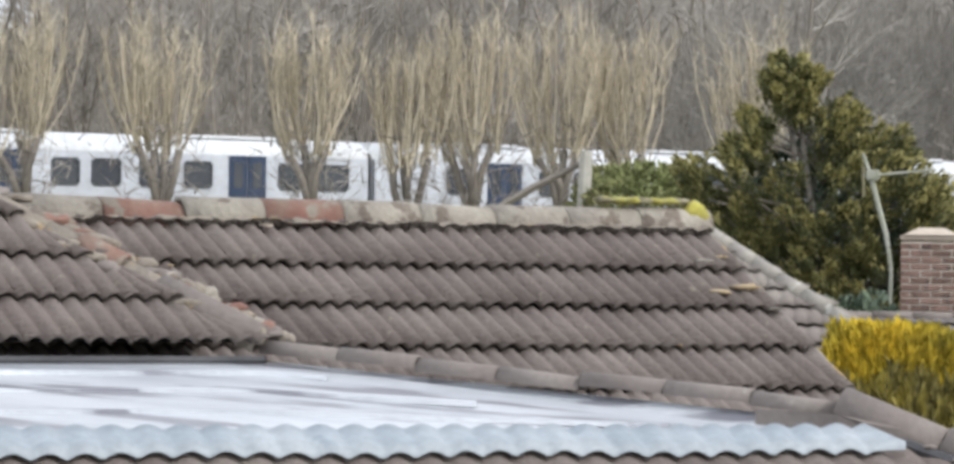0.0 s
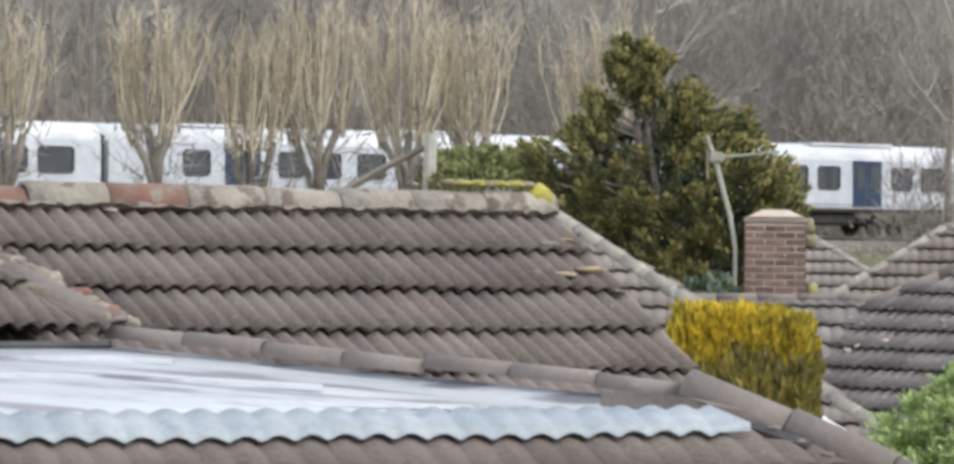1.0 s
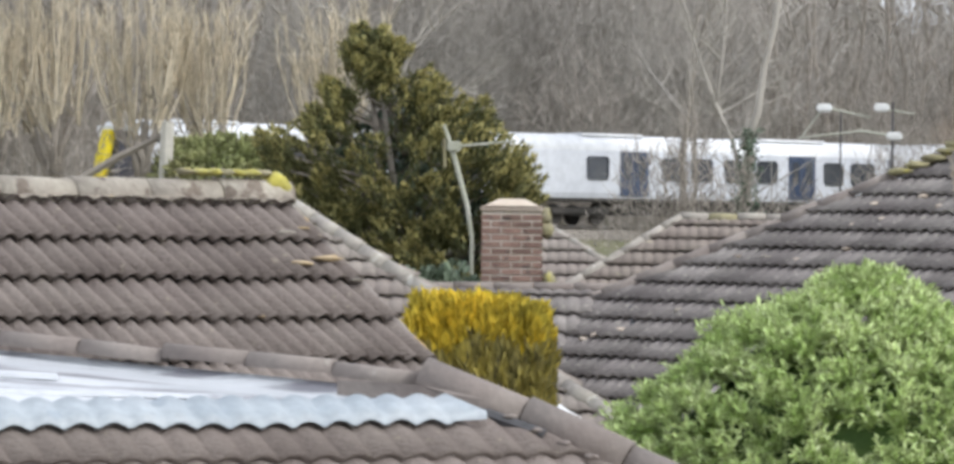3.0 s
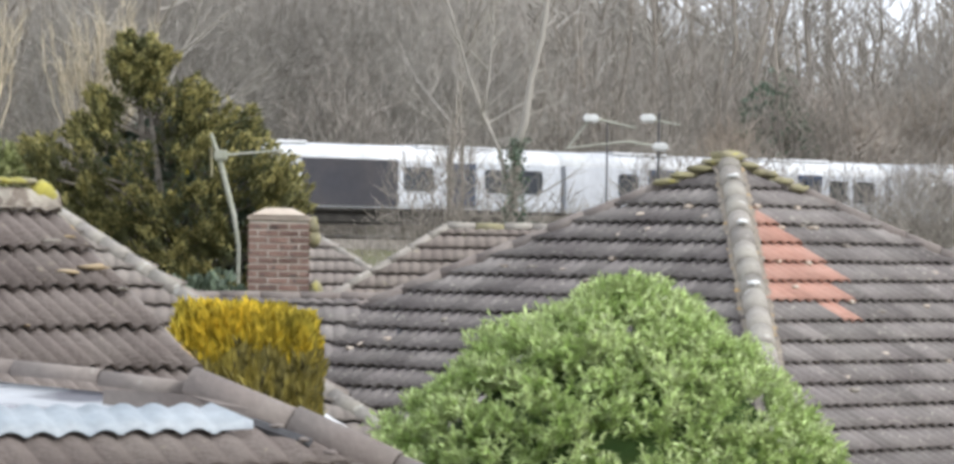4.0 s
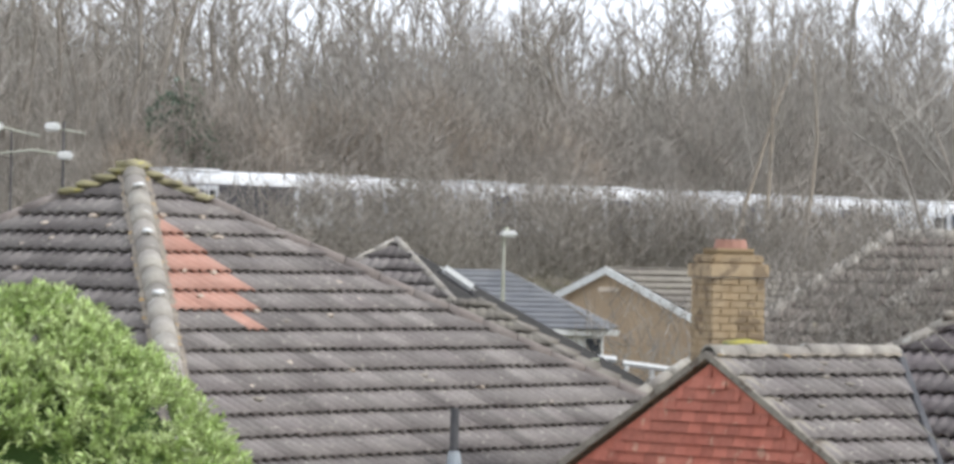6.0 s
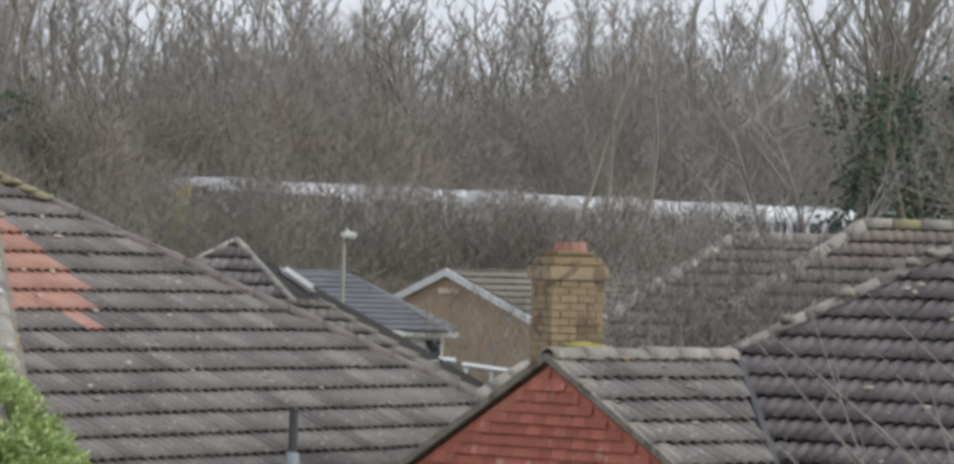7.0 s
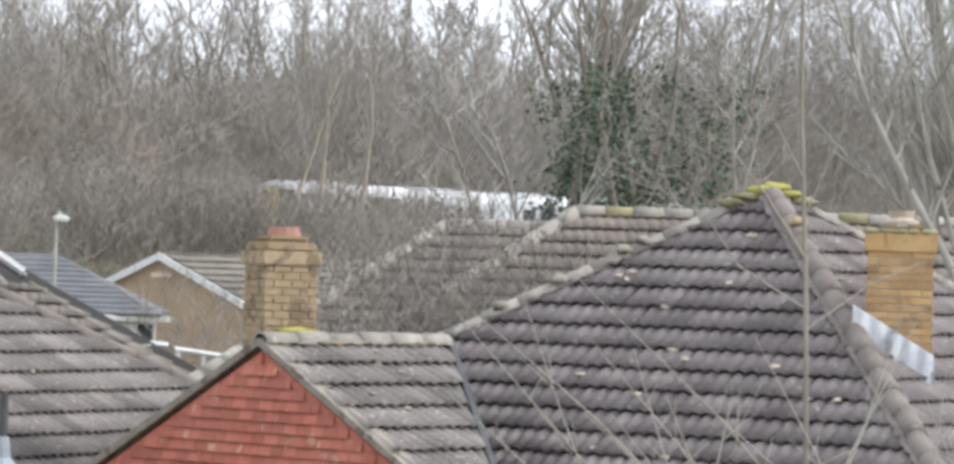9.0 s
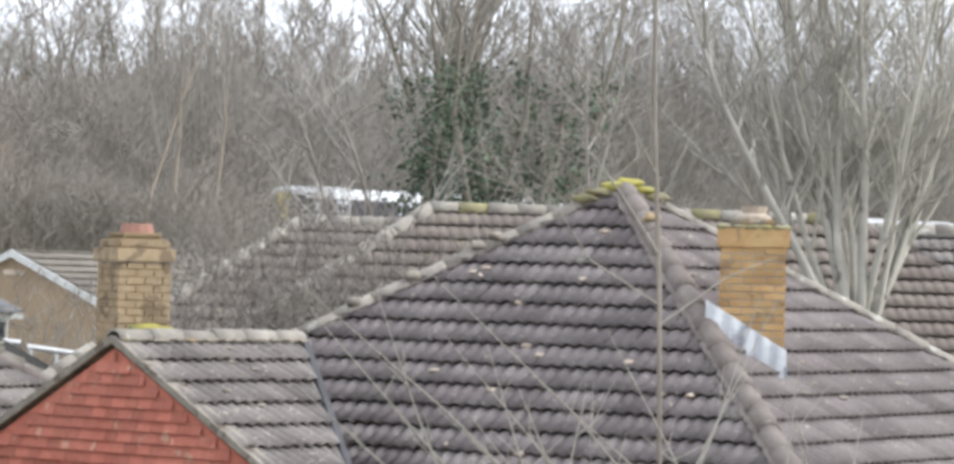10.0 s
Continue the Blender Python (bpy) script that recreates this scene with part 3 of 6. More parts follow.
v, f = [], []
nn = 43 * 8
for i in range(nn + 1):
    x_ = -6.0 + 5.95 * i / nn
    wv_ = wave(x_ + 6.0, 0.134, 0.024) + 0.014
    lo_d = 0.405 + 0.006 * math.sin(x_ * 5)
    for d_, dz in ((0.22, 0.03), (0.262, 0.07), (0.28, 0.074 + wv_ * 0.85), (lo_d, 0.075 + wv_), (lo_d + 0.004, 0.045 + wv_)):
        v.append(front_plane(x_ + (0.12 if i == nn and d_ > 0.3 else 0), d_, dz))
    if i:
        f += [(5 * i - 5 + q, 5 * i + q, 5 * i + 1 + q, 5 * i - 4 + q) for q in range(4)]
part("lead_apron", (v, f), M["lead"], near, "pale grey lead apron dressed over the tile rolls", smooth=True)
F_DROP = 2.4
front_roof = part("front_roof", ([front_plane(-6.0, 0.2, -0.02), front_plane(0.2, 0.2, -0.02), front_plane(F_DROP, F_DROP, -0.02), front_plane(-6.0, F_DROP, -0.02)], [(3, 2, 1, 0)]), M["felt"], near)
roof_face(front_roof, front_plane(-6.0, F_DROP), ES, NS, 6.0 + F_DROP, (F_DROP - 0.25) / math.cos(radians(30)), 0, F_DROP - 0.25, radians(30), M["tile_near"], 0.268, 0.3547, 0.134, 0.024, 300, lift_=0.04)
ridge_tiles(near, W_LOW + Vector((0.02, 0.0, -0.02)), CORNER + Vector((0, 0.02, 0.0)), 0.046, 0.42, M["ridge_grey"], name="capping_tile")
ridge_tiles(near, front_plane(F_DROP, F_DROP, 0.075), CORNER + Vector((0, 0, 0.03)), 0.085, 0.45, M["ridge_grey"], name="capping_tile")
part("valley_lead", tube([CORNER + Vector((-0.5, -0.16, -0.15)), front_plane(-0.02, 0.2, -0.01), front_plane(0.13, 0.3, 0.03), front_plane(0.3, 0.46, 0.05)], [0.012, 0.02, 0.028, 0.025], 6), M["lead_dark"], near)
part("cheek", prism([CORNER + Vector((-0.35, -0.02, -0.02)), CORNER + Vector((0.0, -0.12, -0.03)), front_plane(0.2, 0.3, 0.08), front_plane(0.02, 0.18, 0.04)], 0.06), M["ridge_grey"], near)
for k in range(9):
    lump(near, front_plane(0.2 + 0.075 * k, 0.36 + 0.085 * k, 0.06), (0.03, 0.03, 0.012), M["ridge_grey"], "mortar", 80 + k)
lump(near, W_LOW + Vector((0.0, -0.02, 0.03)), (0.03, 0.03, 0.045), M["mortar"], "mortar", 91)
part("walls", prism([(-8.5, 12.4, 3.9), (-1.4, 14.3, 3.9), (-1.6, 17.5, 3.9), (-3.7, 19.2, 3.9), (-9.0, 17.0, 3.9)], 4.5), M["render_wall"], near)

# the taller roof behind it, whose hip runs down to the low wing
house("hipped_house", "grey-brown hipped roof beyond the near gable", (-14.0, 39.7), (-7.2, 40.36), 5.3, 2.4, 31, (False, True), "tile_pale", None, "front end", lines="r fr", tiles=90, r=0.09)

# ---- the hipped house with orange replacement tiles, and its lower wing with the brick chimney ----
E_APEX = (-0.2, 42.0)


def end_orange(x, s, mat):
    row = int((slope_e - s) / 0.375)
    first, last = {3: (-0.2, 0.4), 4: (-0.2, 0.7), 5: (-0.2, 1.2), 6: (-0.2, 1.5), 7: (-0.2, 1.5), 8: (1.0, 1.45)}.get(row, (9, 9))
    edge = x - run_e * s / slope_e
    return M["tile_red"] if first <= edge <= last and row in (3, 4, 5, 6, 7, 8) else mat


run_e, slope_e = (5.97 - 2.55) / math.tan(radians(31)), (5.97 - 2.55) / math.sin(radians(31))
hip_house, hip_roof, hc, ht = house("hipped_house", "hipped roof of dark grey tiles with orange replacement tiles", E_APEX, (-0.2 + 0.001 * 0.643, 42.0 + 0.001 * 0.766), 5.97, 2.55, 31, (True, True),
                                    "tile_grey", None, "", (0.643, 0.766), lines="")


N_R, N_L = Vector((0.766, -0.643, 0)), Vector((-0.643, -0.766, 0))
E_R, E_L = Vector((0.643, 0.766, 0)), Vector((0.766, -0.643, 0))
roof_face(hip_roof, hc[0], E_R, N_R, 2 * run_e, slope_e, run_e, run_e, radians(31), M["tile_grey"], 0.3, 0.375, 0.15, 0.036, 260, end_orange)
roof_face(hip_roof, hc[3], E_L, N_L, 2 * run_e, slope_e, run_e, run_e, radians(31), M["tile_grey"], 0.3, 0.375, 0.15, 0.036, 260)


up = Vector((0, 0, 0.05))
for q in (0, 1, 3):
    ridge_tiles(hip_roof, hc[q] + up, ht[0] + up, 0.125 if q == 0 else 0.08, 0.42, M["ridge_far" if q == 0 else "ridge_grey"], None, M["mortar"] if q == 0 else None)
lump(hip_roof, ht[0] + Vector((0, -0.1, 0.07)), (0.2, 0.14, 0.07), M["moss_dull"], "moss", 71)
for k in range(8):
    q = ht[0].lerp(hc[1 if k % 2 else 3], 0.014 + 0.011 * k)
    lump(hip_roof, q + Vector((0, -0.1, 0.05)), (0.15, 0.11, 0.045), M["moss_dull"], "moss", 80 + k)
for k, w_ in enumerate((0.095, 0.24, 0.42)):
    lump(hip_roof, ht[0].lerp(hc[0], w_) + Vector((0, -0.02, 0.17)), (0.06, 0.06, 0.03), M["white_paint"], "mortar_patch", 95 + k)
for k in range(56):
    face = k % 2
    n_, e_ = ((N_R, E_R), (N_L, -E_L))[face]
    d_ = rnd.uniform(0.8, 4.2)
    at = Vector((-0.2, 42.0, 0)) + n_ * d_ + e_ * rnd.uniform(-0.75, 0.75) * d_ + Vector((0, 0, 5.97 - d_ * 0.6 + 0.05))
    lump(hip_roof, at, (rnd.uniform(0.03, 0.07), 0.05, 0.025), M["cap_stone" if k % 3 else "ridge_stone"], "lichen", 100 + k)

vent = thing("vent_pipe", (3.0, 37.9, 3.0), "dark vent pipe with a pale lead collar on the roof", "vent")
part("pipe", tube([(3.0, 37.9, 3.2), (3.0, 37.9, 3.72)], [0.045, 0.045], 10), M["lead_dark"], vent)
part("collar", tube([(3.0, 37.9, 2.95), (3.0, 37.9, 3.1), (3.0, 37.9, 3.3)], [0.2, 0.085, 0.06], 10), M["lead"], vent)

wing_h, wing_hr, whc, wht = house("roof_wing", "low house wing with dark grey tiles beside the hipped roof", (-9.5, 41.2), (-2.2, 42.0), 4.42, 2.2, 31, (False, False), "tile_grey", None, "front", lines="r", tiles=200, g=0.375, ridge="ridge_grey", r=0.055)
part("valley_gutter", tube([(-3.72, 41.75, 4.42), (-3.62, 40.8, 4.08), (-3.45, 39.8, 3.52), (-3.3, 38.6, 2.85)], [0.09, 0.06, 0.06, 0.06], 6), M["lead_dark"], wing_hr)
lump(wing_hr, (-3.66, 41.6, 4.42), (0.06, 0.06, 0.05), M["white_paint"], "mortar_patch", 140)

chimney = thing("brick_chimney", (-5.15, 42.6, 4.0), "brown brick chimney with a sloped mortar top", "chimney")
brick_stack(chimney, -5.15, 42.75, 7, 0.68, 0.55, 4.1, 5.25, M["brick_red"], M["joint"], gap=0.02)
rotc = Matrix.Translation((-5.15, 42.75, 0)) @ Matrix.Rotation(radians(7), 4, "Z")
part("cap", box(-0.35, -0.29, 5.25, 0.35, 0.29, 5.31, 0.015, rotc), M["cap_stone"], chimney)
bm = bmesh.new()
bmesh.ops.create_cone(bm, segments=4, radius1=0.44, radius2=0.2, depth=0.08, matrix=rotc @ Matrix.Translation((0, 0, 5.35)) @ Matrix.Rotation(radians(45), 4, "Z"))
part("flaunching", bm, M["cap_stone"], chimney)
for k, (x_, z_) in enumerate(((-4.76, 5.2), (-4.74, 5.05), (-4.72, 4.5), (-4.7, 4.42))):
    lump(chimney, (x_, 42.6, z_), (0.07, 0.07, 0.1), M["moss_dull"], "moss", 150 + k)

aerial = thing("television_aerial", (-5.57, 42.5, 4.5), "leaning pale pole with a crossbar, beside the brick chimney", "aerial")
part("mast", tube([(-5.56, 42.5, 4.55), (-5.56, 42.5, 4.95), (-5.62, 42.5, 5.3), (-5.78, 42.5, 5.88), (-5.89, 42.5, 6.2)], [0.024, 0.024, 0.028, 0.03, 0.018], 8), M["pole"], aerial)
part("boom", tube([(-5.86, 42.5, 5.95), (-5.45, 42.5, 5.99), (-5.08, 42.5, 6.03)], [0.02, 0.017, 0.012], 6), M["pole"], aerial)
part("clamp", box(-5.85, 42.44, 5.9, -5.7, 42.56, 6.02, 0.02), M["pole"], aerial)
part("dipole", tube([(-5.87, 42.46, 5.72), (-5.88, 42.46, 6.05)], [0.018, 0.015], 6), M["moss_dull"], aerial)

twin = thing("rooftop_aerials", (-0.96, 42.4, 5.5), "thin mast with two aerials and white reflector boxes", "aerial")
part("mast", tube([(-0.96, 42.4, 5.4), (-0.96, 42.4, 6.5)], [0.016, 0.014], 6), M["lead_dark"], twin)
part("second_mast", tube([(-1.52, 42.4, 5.2), (-1.52, 42.4, 6.4)], [0.012, 0.01], 6), M["lead_dark"], twin)
for x_, z_ in ((-1.7, 6.43), (-1.08, 6.44), (-0.94, 6.13)):
    part("reflector", box(x_ - 0.085, 42.34, z_ - 0.045, x_ + 0.085, 42.46, z_ + 0.045, 0.02), M["white_paint"], twin)
part("boom", tube([(-1.95, 42.4, 6.1), (-1.75, 42.4, 6.38), (-1.62, 42.4, 6.42), (-1.2, 42.4, 6.33)], [0.012, 0.014, 0.016, 0.01], 5), M["pole"], twin)
part("boom", tube([(-1.08, 42.4, 6.43), (-0.72, 42.4, 6.37)], [0.014, 0.01], 5), M["pole"], twin)
part("boom", tube([(-1.98, 42.4, 6.1), (-1.3, 42.4, 6.18), (-0.9, 42.4, 6.13)], [0.01, 0.016, 0.014], 5), M["pole"], twin)

# ---- roofs behind ----
def moss_ridge(i, n):
    return M["moss_dull"] if i % 4 == 1 else M["ridge_far"]


house("hipped_house", "hipped roof with a mossy ridge behind the low wing", (-4.2, 54.84), (-0.6, 55.0), 4.97, 2.4, 33, (True, True), "tile_brown", None, "front start", lines="r fl", tiles=90, ridge="ridge_far", pick=moss_ridge, r=0.07)
house("hipped_house", "small brown hipped roof beyond the brick chimney", (-9.5, 57.4), (-6.55, 57.6), 4.86, 2.6, 31, (True, True), "tile_pale", None, "front end", lines="fr", tiles=70, r=0.05)
house("hipped_house", "small pointed hipped roof of grey tiles", (3.67, 57.88), (3.671, 57.8805), 5.0, 2.6, 34, (True, True), "tile_grey", None, "front", (0.93, -0.37), lines="fl fr", tiles=70, r=0.06)
_, low_roof, _, _ = house("hipped_house", "low weathered hipped roof with a white rooflight", (3.3, 56.2), (4.75, 56.0), 4.2, 2.0, 30, (True, True), "tile_moss", None, "front end", lines="fr", tiles=90, r=0.045, ridge="tile_moss")
rl = thing("rooflight", (4.4, 56.2, 4.4), "long white rooflight on a weathered roof", "rooflight")
part("cover", box(-0.3, -0.12, -0.07, 0.3, 0.12, 0.07, 0.06, Matrix.Translation((4.42, 55.75, 4.5)) @ Matrix.Rotation(radians(33), 4, "Y")), M["white_paint"], rl)
part("edge", box(-0.3, -0.14, -0.09, 0.32, 0.13, -0.056, 0.01, Matrix.Translation((4.42, 55.75, 4.5)) @ Matrix.Rotation(radians(33), 4, "Y")), M["lead_dark"], rl)

slate_house, _, sc, st = house("slate_house", "low house with a dark slate roof and white eaves", (3.0, 80.5), (7.3, 79.8), 4.06, 2.9, 27, (True, True), "slate", "white_paint", "front end", lines="", tiles=100, w=0.3, g=0.22, roll=0.3, amp=0.002, lift_=0.014)
part("fascia", box(2.0, 77.34, 2.78, 9.4, 77.46, 2.9, 0.01, Matrix.Identity(4)), M["white_paint"], slate_house)
win = part("window", box(8.75, 77.5, 2.2, 9.05, 77.62, 2.72, 0.01), M["dark_glass"], slate_house)
part("window_frame", box(8.7, 77.56, 2.15, 9.1, 77.66, 2.76, 0.01), M["white_paint"], slate_house)


def gable_wall(root, a, e, run, z_ridge, z_eaves, mat, over=0.0, thick=0.22, back=0.12):
    """The triangular and upright wall that closes the near end of a gabled roof."""
    a, e = Vector((*a, 0)) + Vector((*e, 0)) * back, Vector((*e, 0))
    n = Vector((e.y, -e.x, 0))
    k = (z_ridge - z_eaves) / run
    pts = [a - n * (run - 0.15) + Vector((0, 0, -0.5)), a + n * (run - 0.15) + Vector((0, 0, -0.5)), a + n * (run - 0.15) + Vector((0, 0, z_eaves + 0.15 * k - 0.06)), a + Vector((0, 0, z_ridge - 0.06)), a - n * (run - 0.15) + Vector((0, 0, z_eaves + 0.15 * k - 0.06))]
    v = pts + [p + e * thick for p in pts]
    f = [(0, 1, 2, 3, 4), (9, 8, 7, 6, 5)] + [(i, i + 5, (i + 1) % 5 + 5, (i + 1) % 5) for i in range(5)]
    return part("gable_wall", (v, f), mat, root)


def barge(root, a, e, run, z_ridge, z_eaves, mat, deep, thick, out=0.03, name="bargeboard", lift_=0.02):
    """Boards along both slopes of a gable."""
    a, e = Vector((*a, 0)) - Vector((*e, 0)) * out, Vector((*e, 0))
    n = Vector((e.y, -e.x, 0))
    for s in (-1, 1):
        p0, p1 = a + Vector((0, 0, z_ridge + lift_)), a + n * (s * run) + Vector((0, 0, z_eaves + lift_))
        dn = Vector((0, 0, -deep))
        v = [p0, p1, p1 + dn, p0 + dn]
        v += [q + e * thick for q in v]
        part(name, (v, [(0, 1, 2, 3), (7, 6, 5, 4), (0, 4, 5, 1), (1, 5, 6, 2), (2, 6, 7, 3), (3, 7, 4, 0)]), mat, root)


GE = Vector((0.66, 0.75)).normalized()
gable_house, _, _, _ = house("gabled_house", "pale brick bungalow with white bargeboards and a grey roof", (9.98, 84.4), (9.98 + GE.x * 10, 84.4 + GE.y * 10), 4.04, 2.3, 24, (False, False), "tile_moss", "brick_buff", "front", tiles=90)
G_RUN = 1.74 / math.tan(radians(24))
gable_wall(gable_house, (9.98, 84.4), GE, G_RUN, 4.04, 2.3, M["brick_buff"])
barge(gable_house, (9.98, 84.4), GE, G_RUN, 4.04, 2.3, M["white_paint"], 0.16, 0.05, 0.1)
part("gable_vent", box(9.75, 84.15, 3.5, 10.2, 84.25, 3.62, 0.02), M["cap_stone"], gable_house)

lamp = thing("street_lamp", (6.8, 74.7, 0), "slender street lamp post with a pale lantern", "lamp")
part("post", tube([(6.8, 74.7, 0), (6.8, 74.7, 4.85)], [0.045, 0.03], 8), M["pole"], lamp)
part("lantern", box(6.74, 74.55, 4.82, 7.05, 74.85, 4.95, 0.04), M["white_paint"], lamp)
part("lantern_top", tube([(6.85, 74.7, 4.95), (6.85, 74.7, 5.02)], [0.06, 0.03], 8), M["pole"], lamp)

yard = thing("garden_rail", (7.3, 59.5, 0), "white painted rail and posts in a back garden", "fence")
part("top_rail", tube([(6.88, 59.6, 3.22), (7.2, 59.55, 3.2)], [0.06, 0.06], 5), M["white_paint"], yard)
part("top_rail", tube([(7.3, 59.55, 3.15), (8.05, 59.46, 3.06)], [0.05, 0.05], 5), M["white_paint"], yard)
for x_ in (7.35, 7.75, 8.0):
    part("post", tube([(x_, 59.5, 0), (x_, 59.5, 3.1)], [0.04, 0.04], 5), M["white_paint"], yard)
part("low_rail", tube([(5.86, 57.0, 3.12), (6.64, 57.0, 3.26)], [0.03, 0.03], 5), M["pole"], yard)
gutter = thing("white_gutter", (-3.7, 35.0, 0), "short white plastic gutter below the tiled eaves", "gutter")
part("pipe", tube([(-3.95, 35.78, 3.64), (-3.7, 34.8, 3.58), (-3.42, 33.8, 3.52)], [0.04, 0.04, 0.05], 6), M["white_paint"], gutter)
part("downpipe", tube([(-3.42, 33.8, 3.52), (-3.42, 33.8, 0)], [0.035, 0.035], 6), M["white_paint"], gutter)

# ---- the house with a red tile-hung gable and a yellow brick chimney ----
RE = Vector((0.79, 0.613)).normalized()
R_A = (5.16, 35.63)
R_TOP, R_EAVE, R_PITCH = 4.36, 2.3, radians(30)
RE3, RN = Vector((RE.x, RE.y, 0)), Vector((RE.y, -RE.x, 0))
R_RUN = (R_TOP - R_EAVE) / math.tan(R_PITCH)
R_SLOPE = (R_TOP - R_EAVE) / math.sin(R_PITCH)
ra = Vector((R_A[0], R_A[1], R_TOP))
red_house = thing("red_gabled_house", (R_A[0], R_A[1], 0), "house with a red tile-hung gable and weathered grey-green roof", "house")
low_f, low_b = ra + RN * R_RUN - UPV * (R_TOP - R_EAVE), ra - RN * R_RUN - UPV * (R_TOP - R_EAVE)
sinkv = UPV * 0.012
red_roof = part("roof", ([ra - sinkv, ra + RE3 * 2.6 - sinkv, low_f.lerp(ra, 0.09) - sinkv, low_b - sinkv, low_b + RE3 * 4 - sinkv, ra + RE3 * 2.6 - sinkv], [(0, 2, 1), (0, 5, 4, 3)]), M["felt"], red_house)
roof_face(red_roof, low_f, RE3, RN, -0.25, R_SLOPE, 0, -2.85, R_PITCH, M["tile_grey"], 0.3, 0.37, amp=0.036, tiles=200)
roof_face(red_roof, low_b + RE3 * 2.6, -RE3, -RN, 2.6, R_SLOPE, 0, 0, R_PITCH, M["tile_grey"], tiles=60)
ridge_tiles(red_roof, ra + UPV * 0.035, ra + RE3 * 2.62 + UPV * 0.035, 0.1, 0.42, M["ridge_far"], None, M["mortar"])
part("valley_gutter", tube([ra + RE3 * 2.66 + UPV * 0.04, ra + RE3 * 2.66 + (low_f - ra - RE3 * 2.85) * 0.5 + UPV * 0.05, ra + RE3 * 2.66 + (low_f - ra - RE3 * 2.85) * 0.95 + UPV * 0.05], [0.05, 0.045, 0.045], 6), M["lead_dark"], red_roof)
for k in range(12):
    lump(red_roof, ra + RE3 * rnd.uniform(0.1, 1.6) + RN * (0.1 + 0.12 * k) * 0.9 + UPV * (-(0.1 + 0.12 * k) * 0.9 * math.tan(R_PITCH) + 0.06), (0.05, 0.04, 0.02), M["ridge_stone"], "lichen", 300 + k)
part("wall", prism([low_b + RN * 0.3 + RE3 * 0.3 - UPV * 0.1, low_f - RN * 0.6 + RE3 * 0.3 - UPV * 0.1, ra + RE3 * 2.4 - UPV * 2.2, low_b + RN * 0.3 + RE3 * 4 - UPV * 0.1], 2.8), M["render_wall"], red_house)
hung = gable_wall(red_house, R_A, RE, R_RUN, R_TOP, R_EAVE, M["hung_red"], back=0.03)
barge(red_house, R_A, RE, R_RUN, R_TOP, R_EAVE, M["ridge_stone"], 0.075, 0.2, 0.03, "verge", 0.06)
hung_full = None
count = 0
rowsh = int(2.0 / 0.105)
for j in range(rowsh):
    z = 4.28 - 0.105 * (j + 1)
    half = (4.3 - z - 0.105) / math.tan(R_PITCH)
    k = int(half / 0.165) + 1
    for i in range(-k, k + 1):
        x0 = i * 0.165 + (0.0825 if j % 2 else 0)
        a0, a1 = max(x0, -half), min(x0 + 0.16, half)
        if a1 - a0 < 0.03 or count > 299:
            continue
        if hung_full is None:
            hv = [(0, 0.012, 0.112), (0.16, 0.012, 0.112), (0.16, -0.018, 0), (0.16, -0.004, 0), (0, -0.018, 0), (0, -0.004, 0)]
            hung_full = mesh_of("hung_tile", hv, [(0, 4, 2, 1), (4, 5, 3, 2), (0, 5, 4), (1, 2, 3)], M["hung_red"])
        ob = new("hung_tile", hung_full)
        base = Vector((R_A[0], R_A[1], 0)) + Vector((RE.x, RE.y, 0)) * 0.015
        m = Matrix((RN, Vector((RE.x, RE.y, 0)), Vector((0, 0, 1)))).transposed().to_4x4()
        m.translation = base + RN * a0 + Vector((0, 0, z))
        ob.matrix_basis = m @ Matrix.Rotation(rnd.gauss(0, 0.02), 4, "X") @ Matrix.Diagonal(((a1 - a0) / 0.16, 1, 1, 1))
        adopt(ob, hung)
        count += 1

ychim = thing("yellow_chimney", (5.63, 37.6, 3.6), "stained yellow brick chimney with a stepped top and red pot", "chimney")
YT = 14
brick_stack(ychim, 5.63, 37.6, YT, 0.56, 0.54, 3.7, 5.05, M["brick_yellow"], M["joint_yellow"])
roty = Matrix.Translation((5.63, 37.6, 0)) @ Matrix.Rotation(radians(YT), 4, "Z")
part("corbel", box(-0.31, -0.3, 5.05, 0.31, 0.3, 5.18, 0.01, roty), M["brick_yellow"], ychim)
part("corbel", box(-0.27, -0.26, 5.18, 0.27, 0.26, 5.27, 0.02, roty), M["brick_yellow"], ychim)
part("flaunching", box(-0.22, -0.22, 5.27, 0.22, 0.22, 5.33, 0.03, roty), M["joint_yellow"], ychim)
part("chimney_pot", tube([roty @ Vector((0.02, 0, 5.33)), roty @ Vector((0.02, 0, 5.42))], [0.17, 0.15], 12), M["tile_red"], ychim)
lump(ychim, (5.75, 37.2, 4.4), (0.22, 0.1, 0.06), M["moss"], "moss", 160)

